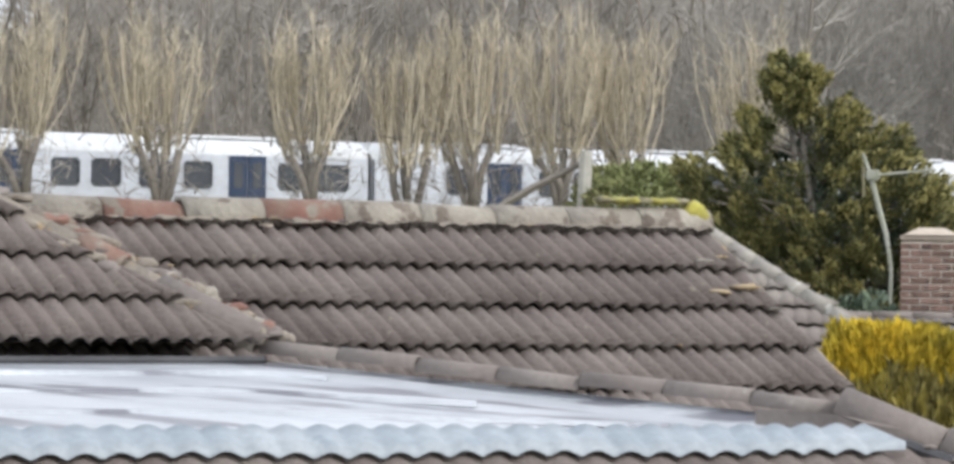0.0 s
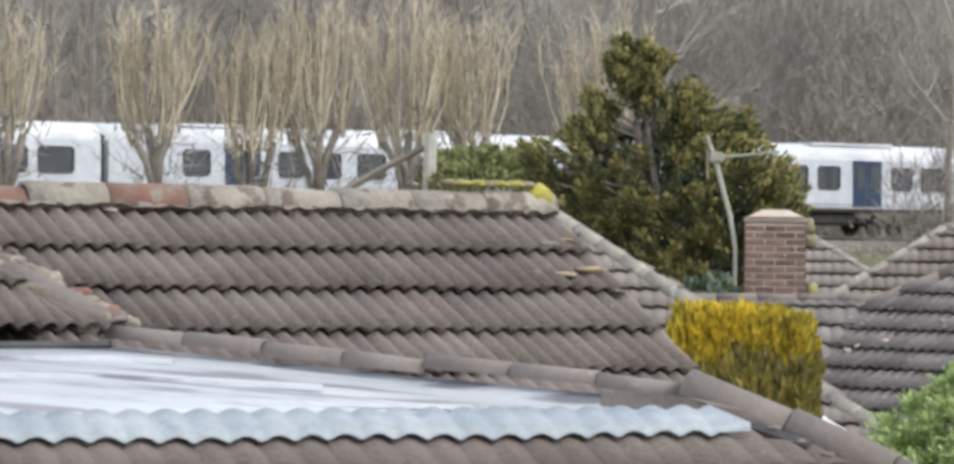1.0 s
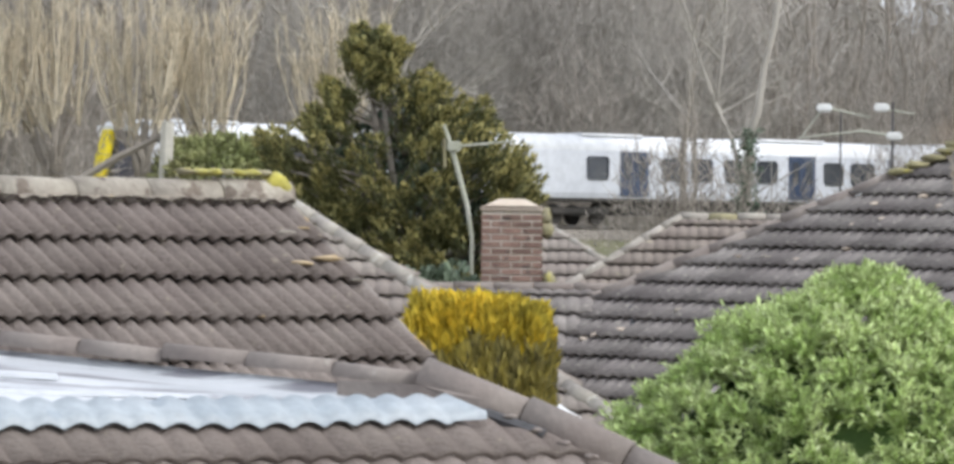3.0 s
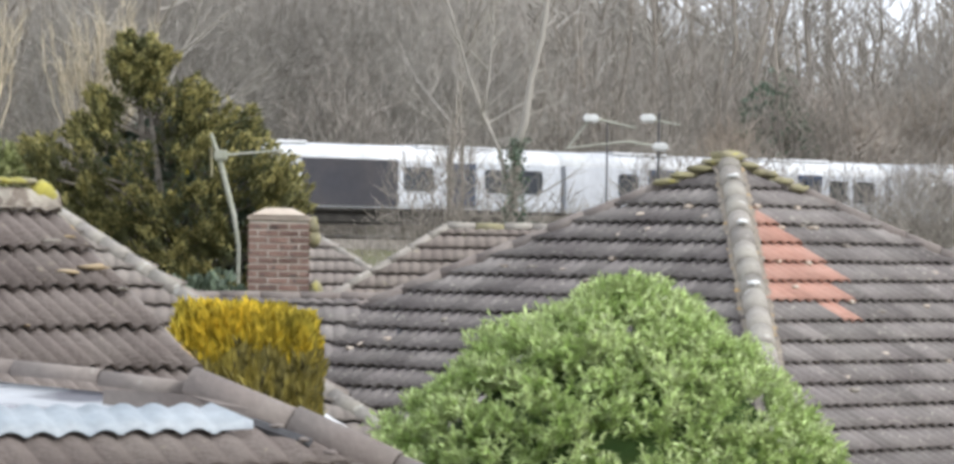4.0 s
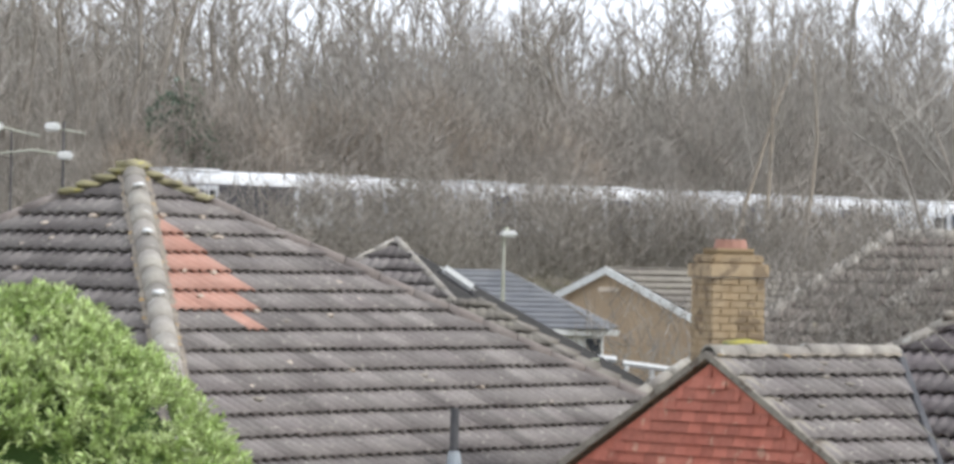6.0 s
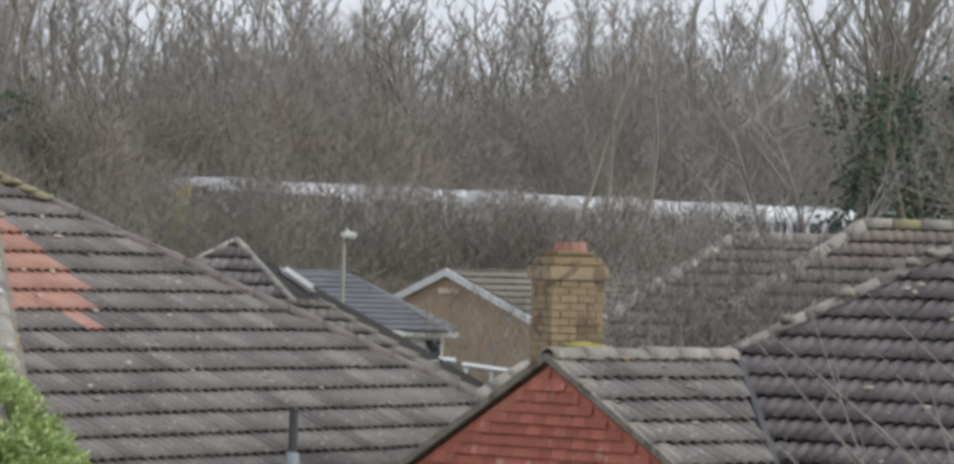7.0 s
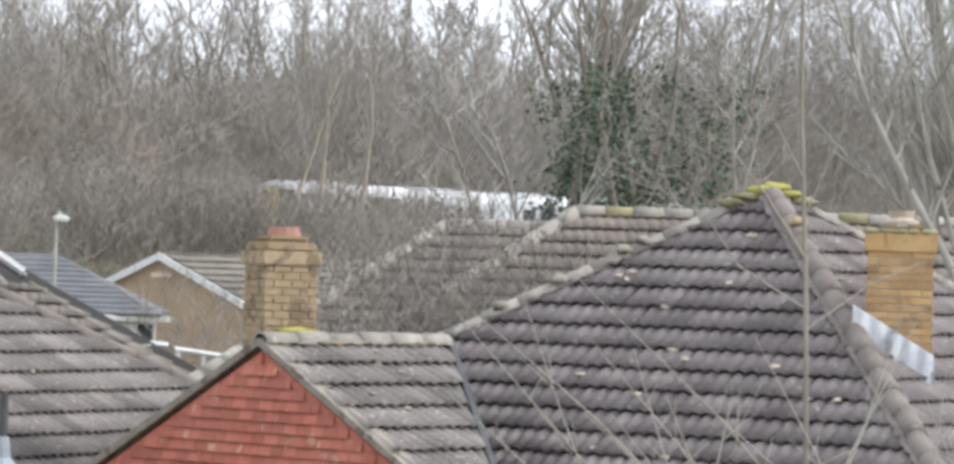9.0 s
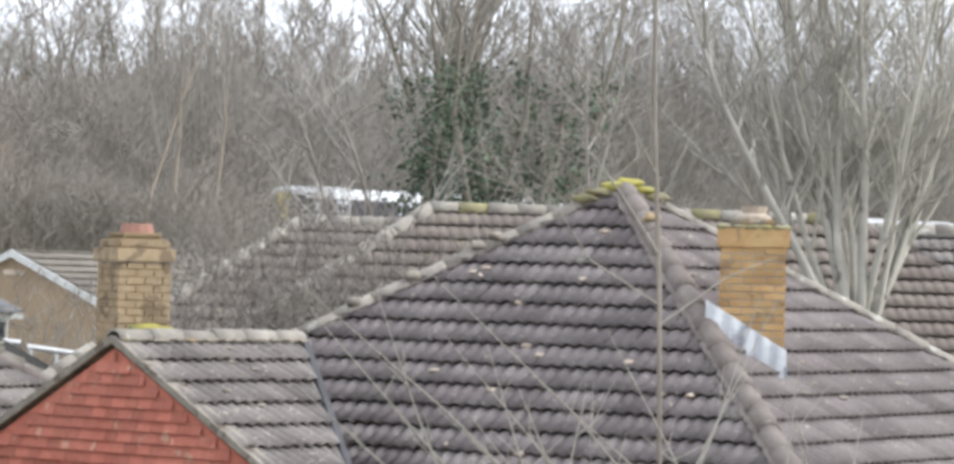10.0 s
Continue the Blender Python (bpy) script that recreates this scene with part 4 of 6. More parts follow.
# ---- the hipped house with the orange brick chimney ----
P3 = 34
H3 = (11.08, 39.48)
run3, slope3 = (5.88 - 2.6) / math.tan(radians(P3)), (5.88 - 2.6) / math.sin(radians(P3))
B3 = radians(46)
N3R, N3L = Vector((math.sin(B3), -math.cos(B3), 0)), Vector((-math.cos(B3), -math.sin(B3), 0))
E3R, E3L = Vector((math.cos(B3), math.sin(B3), 0)), Vector((math.sin(B3), -math.cos(B3), 0))
h3, h3roof, c3, t3 = house("hipped_house", "large hipped roof of dark grey-brown tiles with mossy top", H3, (H3[0] + 0.001 * E3R.x, H3[1] + 0.001 * E3R.y), 5.88, 2.6, P3, (True, True), "tile_grey", None, "", (E3R.x, E3R.y))
roof_face(h3roof, c3[3], E3L, N3L, 2 * run3, slope3, run3, run3, radians(P3), M["tile_dark"], 0.3, 0.362, 0.15, 0.032, 290)
roof_face(h3roof, c3[0], E3R, N3R, 2 * run3, slope3, run3, run3, radians(P3), M["tile_dark"], 0.3, 0.362, 0.15, 0.032, 290)
for q in (0, 1, 3):
    ridge_tiles(h3roof, c3[q] + up, t3[0] + up, 0.115 if q == 0 else 0.085, 0.42, M["ridge_grey" if q == 0 else "ridge_far"], None, M["ridge_grey"])
for k in range(6):
    q = t3[0].lerp(c3[(1, 3)[k % 2]], 0.006 + 0.011 * k)
    lump(h3roof, q + Vector((0, -0.06, 0.09)), (0.15, 0.1, 0.05), M["moss" if k < 3 else "moss_dull"], "moss", 170 + k)
for k, w_ in enumerate((0.2, 0.23, 0.33, 0.42)):
    lump(h3roof, t3[0].lerp(c3[3], w_) + Vector((0, -0.06, 0.12)), (0.09, 0.06, 0.05), M["ridge_stone"], "mortar_patch", 190 + k)
lump(h3roof, t3[0].lerp(c3[0], 0.14) + Vector((0, -0.08, 0.16)), (0.1, 0.06, 0.05), M["lichen"], "mortar_patch", 199)
for k in range(44):
    n_, e_ = ((N3R, E3R), (N3L, -E3L))[k % 2]
    d_ = rnd.uniform(0.6, 4.4)
    at = Vector((*H3, 0)) + n_ * d_ + e_ * rnd.uniform(-0.8, 0.8) * d_ + Vector((0, 0, 5.88 - d_ * math.tan(radians(P3)) + 0.05))
    lump(h3roof, at, (rnd.uniform(0.03, 0.08), 0.05, 0.025), M["cap_stone" if k % 2 else "ridge_stone"], "lichen", 210 + k)

OT = -17
ochim = thing("orange_chimney", (11.62, 36.55, 4.0), "orange brick chimney with darker corbelled top on the tiled roof", "chimney")
brick_stack(ochim, 11.62, 36.6, OT, 0.65, 0.5, 3.79, 5.365, M["brick_orange"], M["joint"])
roto = Matrix.Translation((11.62, 36.6, 0)) @ Matrix.Rotation(radians(OT), 4, "Z")
part("corbel", box(-0.355, -0.275, 5.35, 0.355, 0.275, 5.55, 0.012, roto), M["brick_orange"], ochim)
for k in range(5):
    lump(ochim, roto @ Vector((-0.28 + 0.14 * k, -0.24, 5.55)), (0.09, 0.05, 0.03), M["moss_dull"], "moss", 320 + k)
part("flaunching", box(-0.25, -0.2, 5.56, 0.25, 0.2, 5.63, 0.03, roto), M["mortar"], ochim)
part("chimney_pot", tube([roto @ Vector((0, 0, 5.6)), roto @ Vector((0, 0, 5.66)), roto @ Vector((0, 0, 5.69)), roto @ Vector((0, 0, 5.76))], [0.18, 0.18, 0.12, 0.14], 12), M["cap_stone"], ochim, "small pale capped chimney pot")
v, f = [], []
for i in range(33):
    x_ = -0.45 + 0.8 * i / 32
    zt, zb = 4.74 - 0.6 * (x_ + 0.33), 4.14 - 0.6 * (x_ + 0.33) + 0.04 * math.sin(x_ * 40)
    for y_, z_ in ((-0.27, zt + 0.02), (-0.285, zt - 0.04), (-0.33, zb + 0.06), (-0.4, zb)):
        v.append(roto @ Vector((x_, y_ + 0.015 * math.sin(x_ * 40), z_)))
    if i:
        f += [(4 * i - 4 + q, 4 * i - 3 + q, 4 * i + 1 + q, 4 * i + q) for q in range(3)]
part("lead_flashing", (v, f), M["sheet"], ochim, "pale grey lead flashing", smooth=True)
part("side_flashing", box(0.325, -0.3, 3.95, 0.36, 0.1, 4.2, 0.01, roto), M["lead"], ochim)

house("hipped_house", "brown hipped roof behind bare shrubs", (11.0, 56.9), (14.5, 56.3), 5.2, 2.6, 33, (True, True), "tile_brown", None, "front start", lines="r fl", tiles=90, bed=None)
house("hipped_house", "brown tiled roof with a yellow-green mossy ridge", (12.0, 52.65), (18.0, 51.6), 5.47, 2.6, 33, (True, True), "tile_brown", None, "front start", lines="r fl", tiles=100, ridge="ridge_far", pick=moss_ridge)
house("gabled_house", "dark brown tiled roof behind a bare tree", (15.8, 52.6), (27.0, 49.8), 5.35, 2.4, 31, (False, False), "tile_grey", None, "front", lines="r", tiles=150)


# ---- plants ----
def leaves(points, size, mat_dirs, fold=0.25, ratio=0.5, seed=1, facing=None):
    """Small folded leaves: for each (point, direction) two triangles."""
    r = random.Random(seed)
    v, f = [], []
    for i, (p, d) in enumerate(zip(points, mat_dirs)):
        s = size * r.uniform(0.6, 1.35)
        d = Vector(d).normalized()
        turn = Vector((r.gauss(0, 1), r.gauss(0, 1), r.gauss(0, 1)))
        side = d.cross(facing[i] + turn * 0.35 if facing else turn).normalized()
        up_ = side.cross(d)
        k = len(v)
        mid = Vector(p) + d * s * 0.5 + up_ * s * fold
        v += [Vector(p), mid + side * s * ratio * 0.5, Vector(p) + d * s, mid - side * s * ratio * 0.5]
        f += [(k, k + 1, k + 2), (k, k + 2, k + 3)]
    return v, f


def between(profile, dz):
    """The two ends of an outline, given as rows of (depth below the top, left, right), at one depth."""
    for (z0, a0, b0), (z1, a1, b1) in zip(profile, profile[1:]):
        if dz <= z1:
            w = (dz - z0) / (z1 - z0)
            return a0 + (a1 - a0) * w, b0 + (b1 - b0) * w
    return profile[-1][1:]


SHRUB_SHAPE = ((0, -0.06, 0.14), (0.12, -0.22, 0.45), (0.24, -0.55, 0.6), (0.37, -0.98, 0.82), (0.5, -1.1, 1.08), (0.7, -1.28, 1.32), (0.85, -1.52, 1.5), (1.1, -1.82, 1.66), (1.35, -1.93, 1.74), (2.2, -1.98, 1.78), (3.0, -1.6, 1.5))


def laurel(at, top, seed, clumps):
    """A dense rounded evergreen shrub: stem, dark inner mass standing in for shade, and feathery clumps of small
    leaves.
    """
    r = random.Random(seed)
    root = thing("evergreen_shrub", at, "large rounded evergreen shrub with bright green leaves", "shrub")
    part("trunk", tube([at, Vector(at) + Vector((0, 0, 2.4))], [0.12, 0.08], 8), M["bark"], root)

    def skin(dz, turn, k):
        a, b = between(SHRUB_SHAPE, dz)
        mid, half = (a + b) / 2, (b - a) / 2
        k *= 1 + 0.05 * noise.noise((math.cos(turn) * 2.5, math.sin(turn) * 2.5, dz * 2 + seed))
        return Vector((at[0] + mid + math.cos(turn) * half * k, at[1] - math.sin(turn) * half * k * 0.92, top - dz))

    # solid dark core, coloured as the shade behind the leaves
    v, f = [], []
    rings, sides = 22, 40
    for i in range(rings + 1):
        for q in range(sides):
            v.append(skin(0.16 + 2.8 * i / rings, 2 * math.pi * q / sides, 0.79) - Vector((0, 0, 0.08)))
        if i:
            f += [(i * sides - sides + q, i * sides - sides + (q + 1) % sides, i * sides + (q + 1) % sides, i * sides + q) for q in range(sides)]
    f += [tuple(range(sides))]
    part("inner_mass", (v, f), M["leaf_core_shade"], root, smooth=True)
    pts, dirs, face = [], [], []
    for _ in range(clumps):
        dz, turn = 2.3 * r.random() ** 1.25, r.uniform(-0.35, math.pi + 0.35)
        c = skin(dz, turn, r.uniform(0.8, 0.94))
        out_d = Vector((math.cos(turn), -math.sin(turn), 0.9 - 0.3 * dz)).normalized()
        size = r.uniform(0.13, 0.23)
        for _ in range(12):
            d = (out_d * 0.9 + Vector((r.gauss(0, 0.55), r.gauss(0, 0.55), 0.35 + r.gauss(0, 0.45)))).normalized()
            ln = size * r.uniform(0.7, 1.25)
            for i in range(15):
                t = (i + r.random()) / 15
                pts.append(c + d * ln * t + Vector((r.gauss(0, 1), r.gauss(0, 1), r.gauss(0, 1))) * 0.022 * (1.15 - t))
                dirs.append(d * 0.8 + Vector((r.gauss(0, 0.6), r.gauss(0, 0.6), 0.1 + r.gauss(0, 0.5))))
                face.append(d + Vector((0, 0, 0.8)))
    part("crown", leaves(pts, 0.066, dirs, 0.12, 0.36, seed, face), M["leaf_green"], root)
    return root


laurel((-0.95, 29.6, 0), 4.91, 3, 700)

# golden clipped conifer
def golden_conifer(at, w, d, top, seed):
    r = random.Random(seed)
    root = thing("golden_conifer", at, "clipped golden-yellow conifer, browner at its side", "shrub")
    part("trunk", tube([at, (at[0], at[1], top - 0.8)], [0.07, 0.04], 7), M["bark"], root)
    # dark box filling the inside, painted as the shade between sprays
    part("inner_mass", box(at[0] - w * 0.44, at[1] - d * 0.42, 0.4, at[0] + w * 0.44, at[1] + d * 0.42, top - 0.12, 0.12), M["leaf_core_shade"], root)
    pts, dirs = [], []
    for _ in range(17000):
        x, y, z = r.uniform(-1, 1), r.uniform(-1, 1), r.random() ** 1.3
        if r.random() < 0.75:
            if r.random() < 0.65:
                y = -1 + r.random() * 0.16
            else:
                x = r.choice((-1, 1)) * (1 - 0.1 * r.random())
        else:
            z = r.random() * 0.06
        col = 0.09 * noise.noise((x * 4, y * 4, seed)) + 0.07 * noise.noise((x * 11, y * 11, 1)) - 0.06 * max(0, x)
        k = 1 + 0.07 * noise.noise((x * 6, z * 1.2, seed)) - 0.1 * max(0, 0.12 - z) / 0.12
        pts.append((at[0] + x * w / 2 * k, at[1] + y * d / 2 * k, top + col - z * 1.6))
        dirs.append((r.gauss(0, 0.3) + x * 0.2, r.gauss(0, 0.2) - 0.25, 1.0))
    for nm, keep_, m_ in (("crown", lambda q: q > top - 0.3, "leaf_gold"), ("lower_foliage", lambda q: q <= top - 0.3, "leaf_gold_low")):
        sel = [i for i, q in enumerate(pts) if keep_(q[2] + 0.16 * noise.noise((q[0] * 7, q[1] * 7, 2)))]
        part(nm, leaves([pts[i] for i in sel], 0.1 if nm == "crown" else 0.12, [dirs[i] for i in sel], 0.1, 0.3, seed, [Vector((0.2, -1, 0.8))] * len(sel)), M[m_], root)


golden_conifer((-3.46, 27.0, 0), 0.92, 0.8, 4.84, 11)


def twig(v, f, p, q, w, bend=0.0):
    """A thin three-sided tapering twig from p to q."""
    d = (q - p)
    a = d.cross(Vector((0.31, 0.87, 0.2))).normalized() * w
    b = d.normalized().cross(a)
    k = len(v)
    v += [p + a, p - a * 0.5 + b * 0.87, p - a * 0.5 - b * 0.87, q]
    f += [(k, k + 1, k + 3), (k + 1, k + 2, k + 3), (k + 2, k, k + 3)]


def grow(v, f, r, p, d, length, width, depth, spread, up_pull, kids, low=0.35):
    """A bending branch with side branches, down to fine twigs."""
    if depth == 0:
        twig(v, f, p, p + d * length, width)
        return
    pts, dd = [p], d.copy()
    n = 3
    for i in range(n):
        dd = (dd + Vector((r.gauss(0, 0.09), r.gauss(0, 0.09), up_pull * 0.12 + r.gauss(0, 0.05)))).normalized()
        pts.append(pts[-1] + dd * length / n)
    tv, tf = tube(pts, [width, width * 0.8, width * 0.58, width * 0.3], 4)
    k = len(v)
    v += tv
    f += [tuple(i + k for i in q) for q in tf]
    for i in range(kids):
        w = low + (1 - low) * (i + r.random()) / kids
        j = min(n - 1, int(w * n))
        q = pts[j].lerp(pts[j + 1], w * n - j)
        side = Vector((r.gauss(0, 1), r.gauss(0, 1), r.gauss(0, 0.5)))
        nd = (dd + side.normalized() * spread + Vector((0, 0, up_pull * 0.5))).normalized()
        grow(v, f, r, q, nd, length * r.uniform(0.45, 0.7) * (1.1 - 0.4 * w), width * 0.45 * (1.15 - 0.4 * w), depth - 1, spread, up_pull, max(3, kids - 1), 0.25)


def bare_tree(at, height, width, seed, mat, label, spread=0.7, up_pull=0.5, kids=7, depth=3, stems=1, lean=0.0, twig_mat=None, low=0.35):
    r = random.Random(seed)
    root = thing("bare_tree", at, label, "tree")
    v, f = [], []
    tv, tf = [], []
    for s in range(stems):
        d = Vector((lean + (r.gauss(0, 0.12 if stems > 3 else 0.05) + (s / (stems - 1) - 0.5) * (1.1 if stems > 3 else 0.22) if stems > 1 else 0), r.gauss(0, 0.1) if stems > 1 else 0, 1)).normalized()
        hh = height * (r.uniform(0.7, 1.0) if stems > 1 else 1)
        p = Vector(at) + (Vector((r.gauss(0, 0.25), r.gauss(0, 0.25), 0)) if stems > 1 else Vector())
        pts = [p]
        n = 7
        for i in range(n):
            d = (d + Vector((r.gauss(0, 0.08), r.gauss(0, 0.06), 0.05))).normalized()
            pts.append(pts[-1] + d * hh / n)
        a, b = tube(pts, [width * (1 - 0.85 * i / n) for i in range(n + 1)], 7)
        k = len(tv)
        tv += a
        tf += [tuple(i + k for i in q) for q in b]
        for i in range(kids * 2):
            w = low + (1 - low) * (i + r.random()) / (kids * 2)
            j = min(n - 1, int(w * n))
            q = pts[j].lerp(pts[j + 1], w * n - j)
            side = Vector((r.gauss(0, 1), r.gauss(0, 1), r.gauss(0.3, 0.4))).normalized()
            grow(v, f, r, q, (side * spread + Vector((0, 0, up_pull))).normalized(), hh * (0.42 - 0.22 * w) * r.uniform(0.7, 1.2), width * 0.4 * (1.1 - 0.7 * w), depth - 1, spread, up_pull, kids)
    part("trunk", (tv, tf), mat, root, smooth=True)
    part("crown", (v, f), twig_mat or mat, root)
    return root


def pollard(at, height, seed, n=64):
    """A lopped tree: forked stems and a vase of upright straw-coloured shoots."""
    r = random.Random(seed)
    at = Vector(at)
    root = thing("pollarded_tree", at, "lopped tree with a brush of straw-coloured upright shoots", "tree", "lopped trees before the railway")
    head = at + Vector((0, 0, height * 0.66))
    knobs = [head + Vector((x + r.gauss(0, 0.08), r.uniform(-0.3, 0.3), r.uniform(-0.25, 0.3))) for x in (-0.5, -0.2, 0.15, 0.5)]
    fork = at + Vector((0.08, 0, height * 0.5))
    part("trunk", joined(tube([at, at + Vector((0.1, 0, height * 0.3)), fork], [0.24, 0.2, 0.17], 8),
                         *[tube([fork - Vector((0, 0, 0.2)), fork.lerp(q, 0.55) + Vector((r.gauss(0, 0.12), 0, 0)), q], [0.12, 0.1, 0.11], 6) for q in knobs]), M["bark"], root, smooth=True)
    v, f = [], []
    for i in range(n):
        k = r.choice(knobs)
        p = k + Vector((r.gauss(0, 0.1), r.gauss(0, 0.1), r.uniform(-0.25, 0.15)))
        fan = (k.x - head.x) * 0.35 + r.gauss(0, 0.2)
        ln = height * 0.35 * r.uniform(0.5, 1.05) * (1 - 0.25 * abs(fan))
        m1 = p + Vector((fan * 0.55, r.gauss(0, 0.12), 0.5)).normalized() * ln * 0.4
        m2 = m1 + Vector((fan * 0.6 + r.gauss(0, 0.05), r.gauss(0, 0.06), 1)).normalized() * ln * 0.35
        q = m2 + Vector((fan * 0.25 + r.gauss(0, 0.06), r.gauss(0, 0.06), 1)).normalized() * ln * 0.3
        w = r.uniform(0.016, 0.034)
        tv, tf = tube([p, m1, m2, q], [w, w * 0.8, w * 0.55, 0.006], 3)
        b = len(v)
        v += tv
        f += [tuple(j + b for j in g) for g in tf]
        for a0, a1, cnt in ((m1, m2, 7), (m2, q, 11)):
            for _ in range(cnt):
                s = a0.lerp(a1, r.random())
                twig(v, f, s, s + (a1 - a0).normalized().lerp(Vector((r.gauss(0, 0.6), r.gauss(0, 0.5), 0.7)), 0.5) * ln * r.uniform(0.12, 0.26), 0.012)
    part("crown", (v, f), M["twig_straw"], root)
    v, f = [], []
    for i in range(270):
        p = head + Vector((r.gauss(0, 0.6), r.gauss(0, 0.4), r.uniform(-2.4, 0.8)))
        twig(v, f, p, p + Vector((r.gauss(0, 0.4), r.gauss(0, 0.3), r.uniform(0.0, 0.8))), r.choice((0.01, 0.014, 0.026)))
    tagged(part("low_growth", (v, f), M["twig_brown"], root), kind="stuff")
    return root


for k, (x, y, h) in enumerate(((-34.6, 93.8, 9.6), (-31.3, 95.0, 9.3), (-27.6, 96.1, 9.6), (-25.2, 97.0, 9.0), (-23.6, 97.2, 9.7), (-21.4, 97.7, 9.5), (-19.7, 98.2, 9.3), (-16.6, 99.2, 9.4))):
    pollard((x, y, 0.0), h, 40 + k)

# low green hedge and pale stump seen over the near ridge
def hedge_clump(at, rx, rz, seed, mat, count, size=0.22):
    r = random.Random(seed)
    pts, dirs = [], []
    for _ in range(count):
        d = Vector((r.gauss(0, 1), r.gauss(0, 1), r.gauss(0, 1))).normalized()
        k = 1 + 0.3 * noise.noise(d * 2 + Vector((seed, 0, 0)))
        pts.append(Vector(at) + Vector((d.x * rx * k, d.y * rx * 0.6 * k, abs(d.z) * rz * k)))
        dirs.append(d + Vector((r.gauss(0, 0.5), r.gauss(0, 0.5), r.gauss(0, 0.5))))
    return leaves(pts, size, dirs, 0.15, 0.5, seed)


CONIFER_SHAPE = ((0, -0.62, -0.36), (0.25, -0.88, -0.02), (0.55, -1.02, 0.28), (0.75, -1.12, 0.5), (0.84, -1.18, 0.98), (1.13, -1.28, 1.12), (1.28, -1.45, 1.12), (1.36, -1.98, 1.2), (1.55, -1.92, 1.6),
                 (1.9, -1.58, 1.75), (2.2, -1.42, 1.72), (2.6, -1.15, 1.7), (3.0, -0.9, 1.65), (4.2, -0.6, 1.4))


def big_conifer(at, height, seed):
    """A broad ragged conifer: stems, limbs and upswept plumes of small sprays within an uneven outline."""
    r = random.Random(seed)
    at = Vector(at)
    root = thing("conifer", at, "tall ragged olive-green conifer with bare inner stems", "tree")
    for x, top_x, top_z in ((-0.2, -0.48, 0.97), (0.0, -0.3, 0.88), (0.2, 0.35, 0.86), (-0.35, -0.75, 0.84)):
        part("stem", tube([at + Vector((x, 0, 0)), at + Vector((x * 1.2, -0.1, height * 0.6)), at + Vector((top_x, -0.15, height * top_z))], [0.13, 0.075, 0.02], 7), M["bark"], root, smooth=True)
    inner, tips, limbs = ([], [], []), ([], [], []), []
    for i in range(1150):
        dz = 4.1 * r.random() ** 0.9
        a, b = between(CONIFER_SHAPE, dz)
        mid, half = (a + b) / 2, (b - a) / 2
        turn = r.uniform(-0.5, math.pi + 0.5)
        k = r.uniform(0.93, 1.06) if r.random() < 0.75 else r.uniform(0.6, 0.9)
        x, y = mid + math.cos(turn) * half * k, -math.sin(turn) * half * 0.85 * k
        if noise.noise((x * 2.3, y * 2.3, dz * 3.1 + seed)) > 0.02:
            continue
        if 0.75 < dz < 1.5 and -0.55 < x < 0.0 and r.random() < 0.8:
            continue
        tip = at + Vector((x, y, height - dz))
        out_d = Vector((math.cos(turn), -math.sin(turn) * 0.9, 0))
        d = (out_d * r.uniform(0.5, 1.0) + Vector((r.gauss(0, 0.25), r.gauss(0, 0.2), r.uniform(0.25, 0.85)))).normalized()
        ln = r.uniform(0.28, 0.6) * min(1.0, 0.55 + dz)
        base = tip - d * ln
        if i % 3 == 0:
            limbs.append(tube([at + Vector((mid * 0.5, 0, height - dz - 0.6)), base, tip - d * ln * 0.4], [0.022, 0.014, 0.006], 3))
        wide = r.uniform(0.055, 0.1)
        side = d.cross(Vector((0, 0, 1))).normalized()
        for q in range(105):
            t = r.random()
            spread_ = wide * (1.2 - 0.75 * t)
            p = base + d * ln * t + side * r.gauss(0, spread_) + Vector((0, 0, r.gauss(0, spread_ * 0.55) - 0.05 * (1 - t)))
            # outer leaves take the top-lit colour, the rest the shaded one
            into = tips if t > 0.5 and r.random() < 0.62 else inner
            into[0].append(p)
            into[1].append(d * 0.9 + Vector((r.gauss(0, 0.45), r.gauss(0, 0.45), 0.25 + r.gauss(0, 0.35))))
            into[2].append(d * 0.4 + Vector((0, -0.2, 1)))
    tagged(part("branching", joined(*limbs), M["bark"], root), kind="stuff")
    part("crown", leaves(inner[0], 0.09, inner[1], 0.12, 0.34, seed, inner[2]), M["leaf_olive_shaded"], root)
    part("outer_foliage", leaves(tips[0], 0.09, tips[1], 0.12, 0.34, seed + 1, tips[2]), M["leaf_tip_lit"], root, "golden-olive shoot tips, paled as if lit from above")
    # added clump in dark ivy green, painting the shade within the crown
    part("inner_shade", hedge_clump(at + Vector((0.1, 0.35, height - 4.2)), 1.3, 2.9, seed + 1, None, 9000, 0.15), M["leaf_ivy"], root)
    return root


big_conifer((-7.36, 49.6, 0), 7.5, 21)

garden = thing("garden_hedge", (-17.5, 84, 0), "straggling green hedge with pale cut stems", "hedge")
part("foliage", hedge_clump((-16.6, 84, 4.7), 1.5, 1.25, 5, M["leaf_hedge"], 2500), M["leaf_hedge"], garden)
part("cut_stem", tube([(-17.8, 83.6, 0), (-17.75, 83.6, 4.5), (-17.7, 83.6, 6.35)], [0.2, 0.17, 0.14], 8), M["bark_pale"], garden)
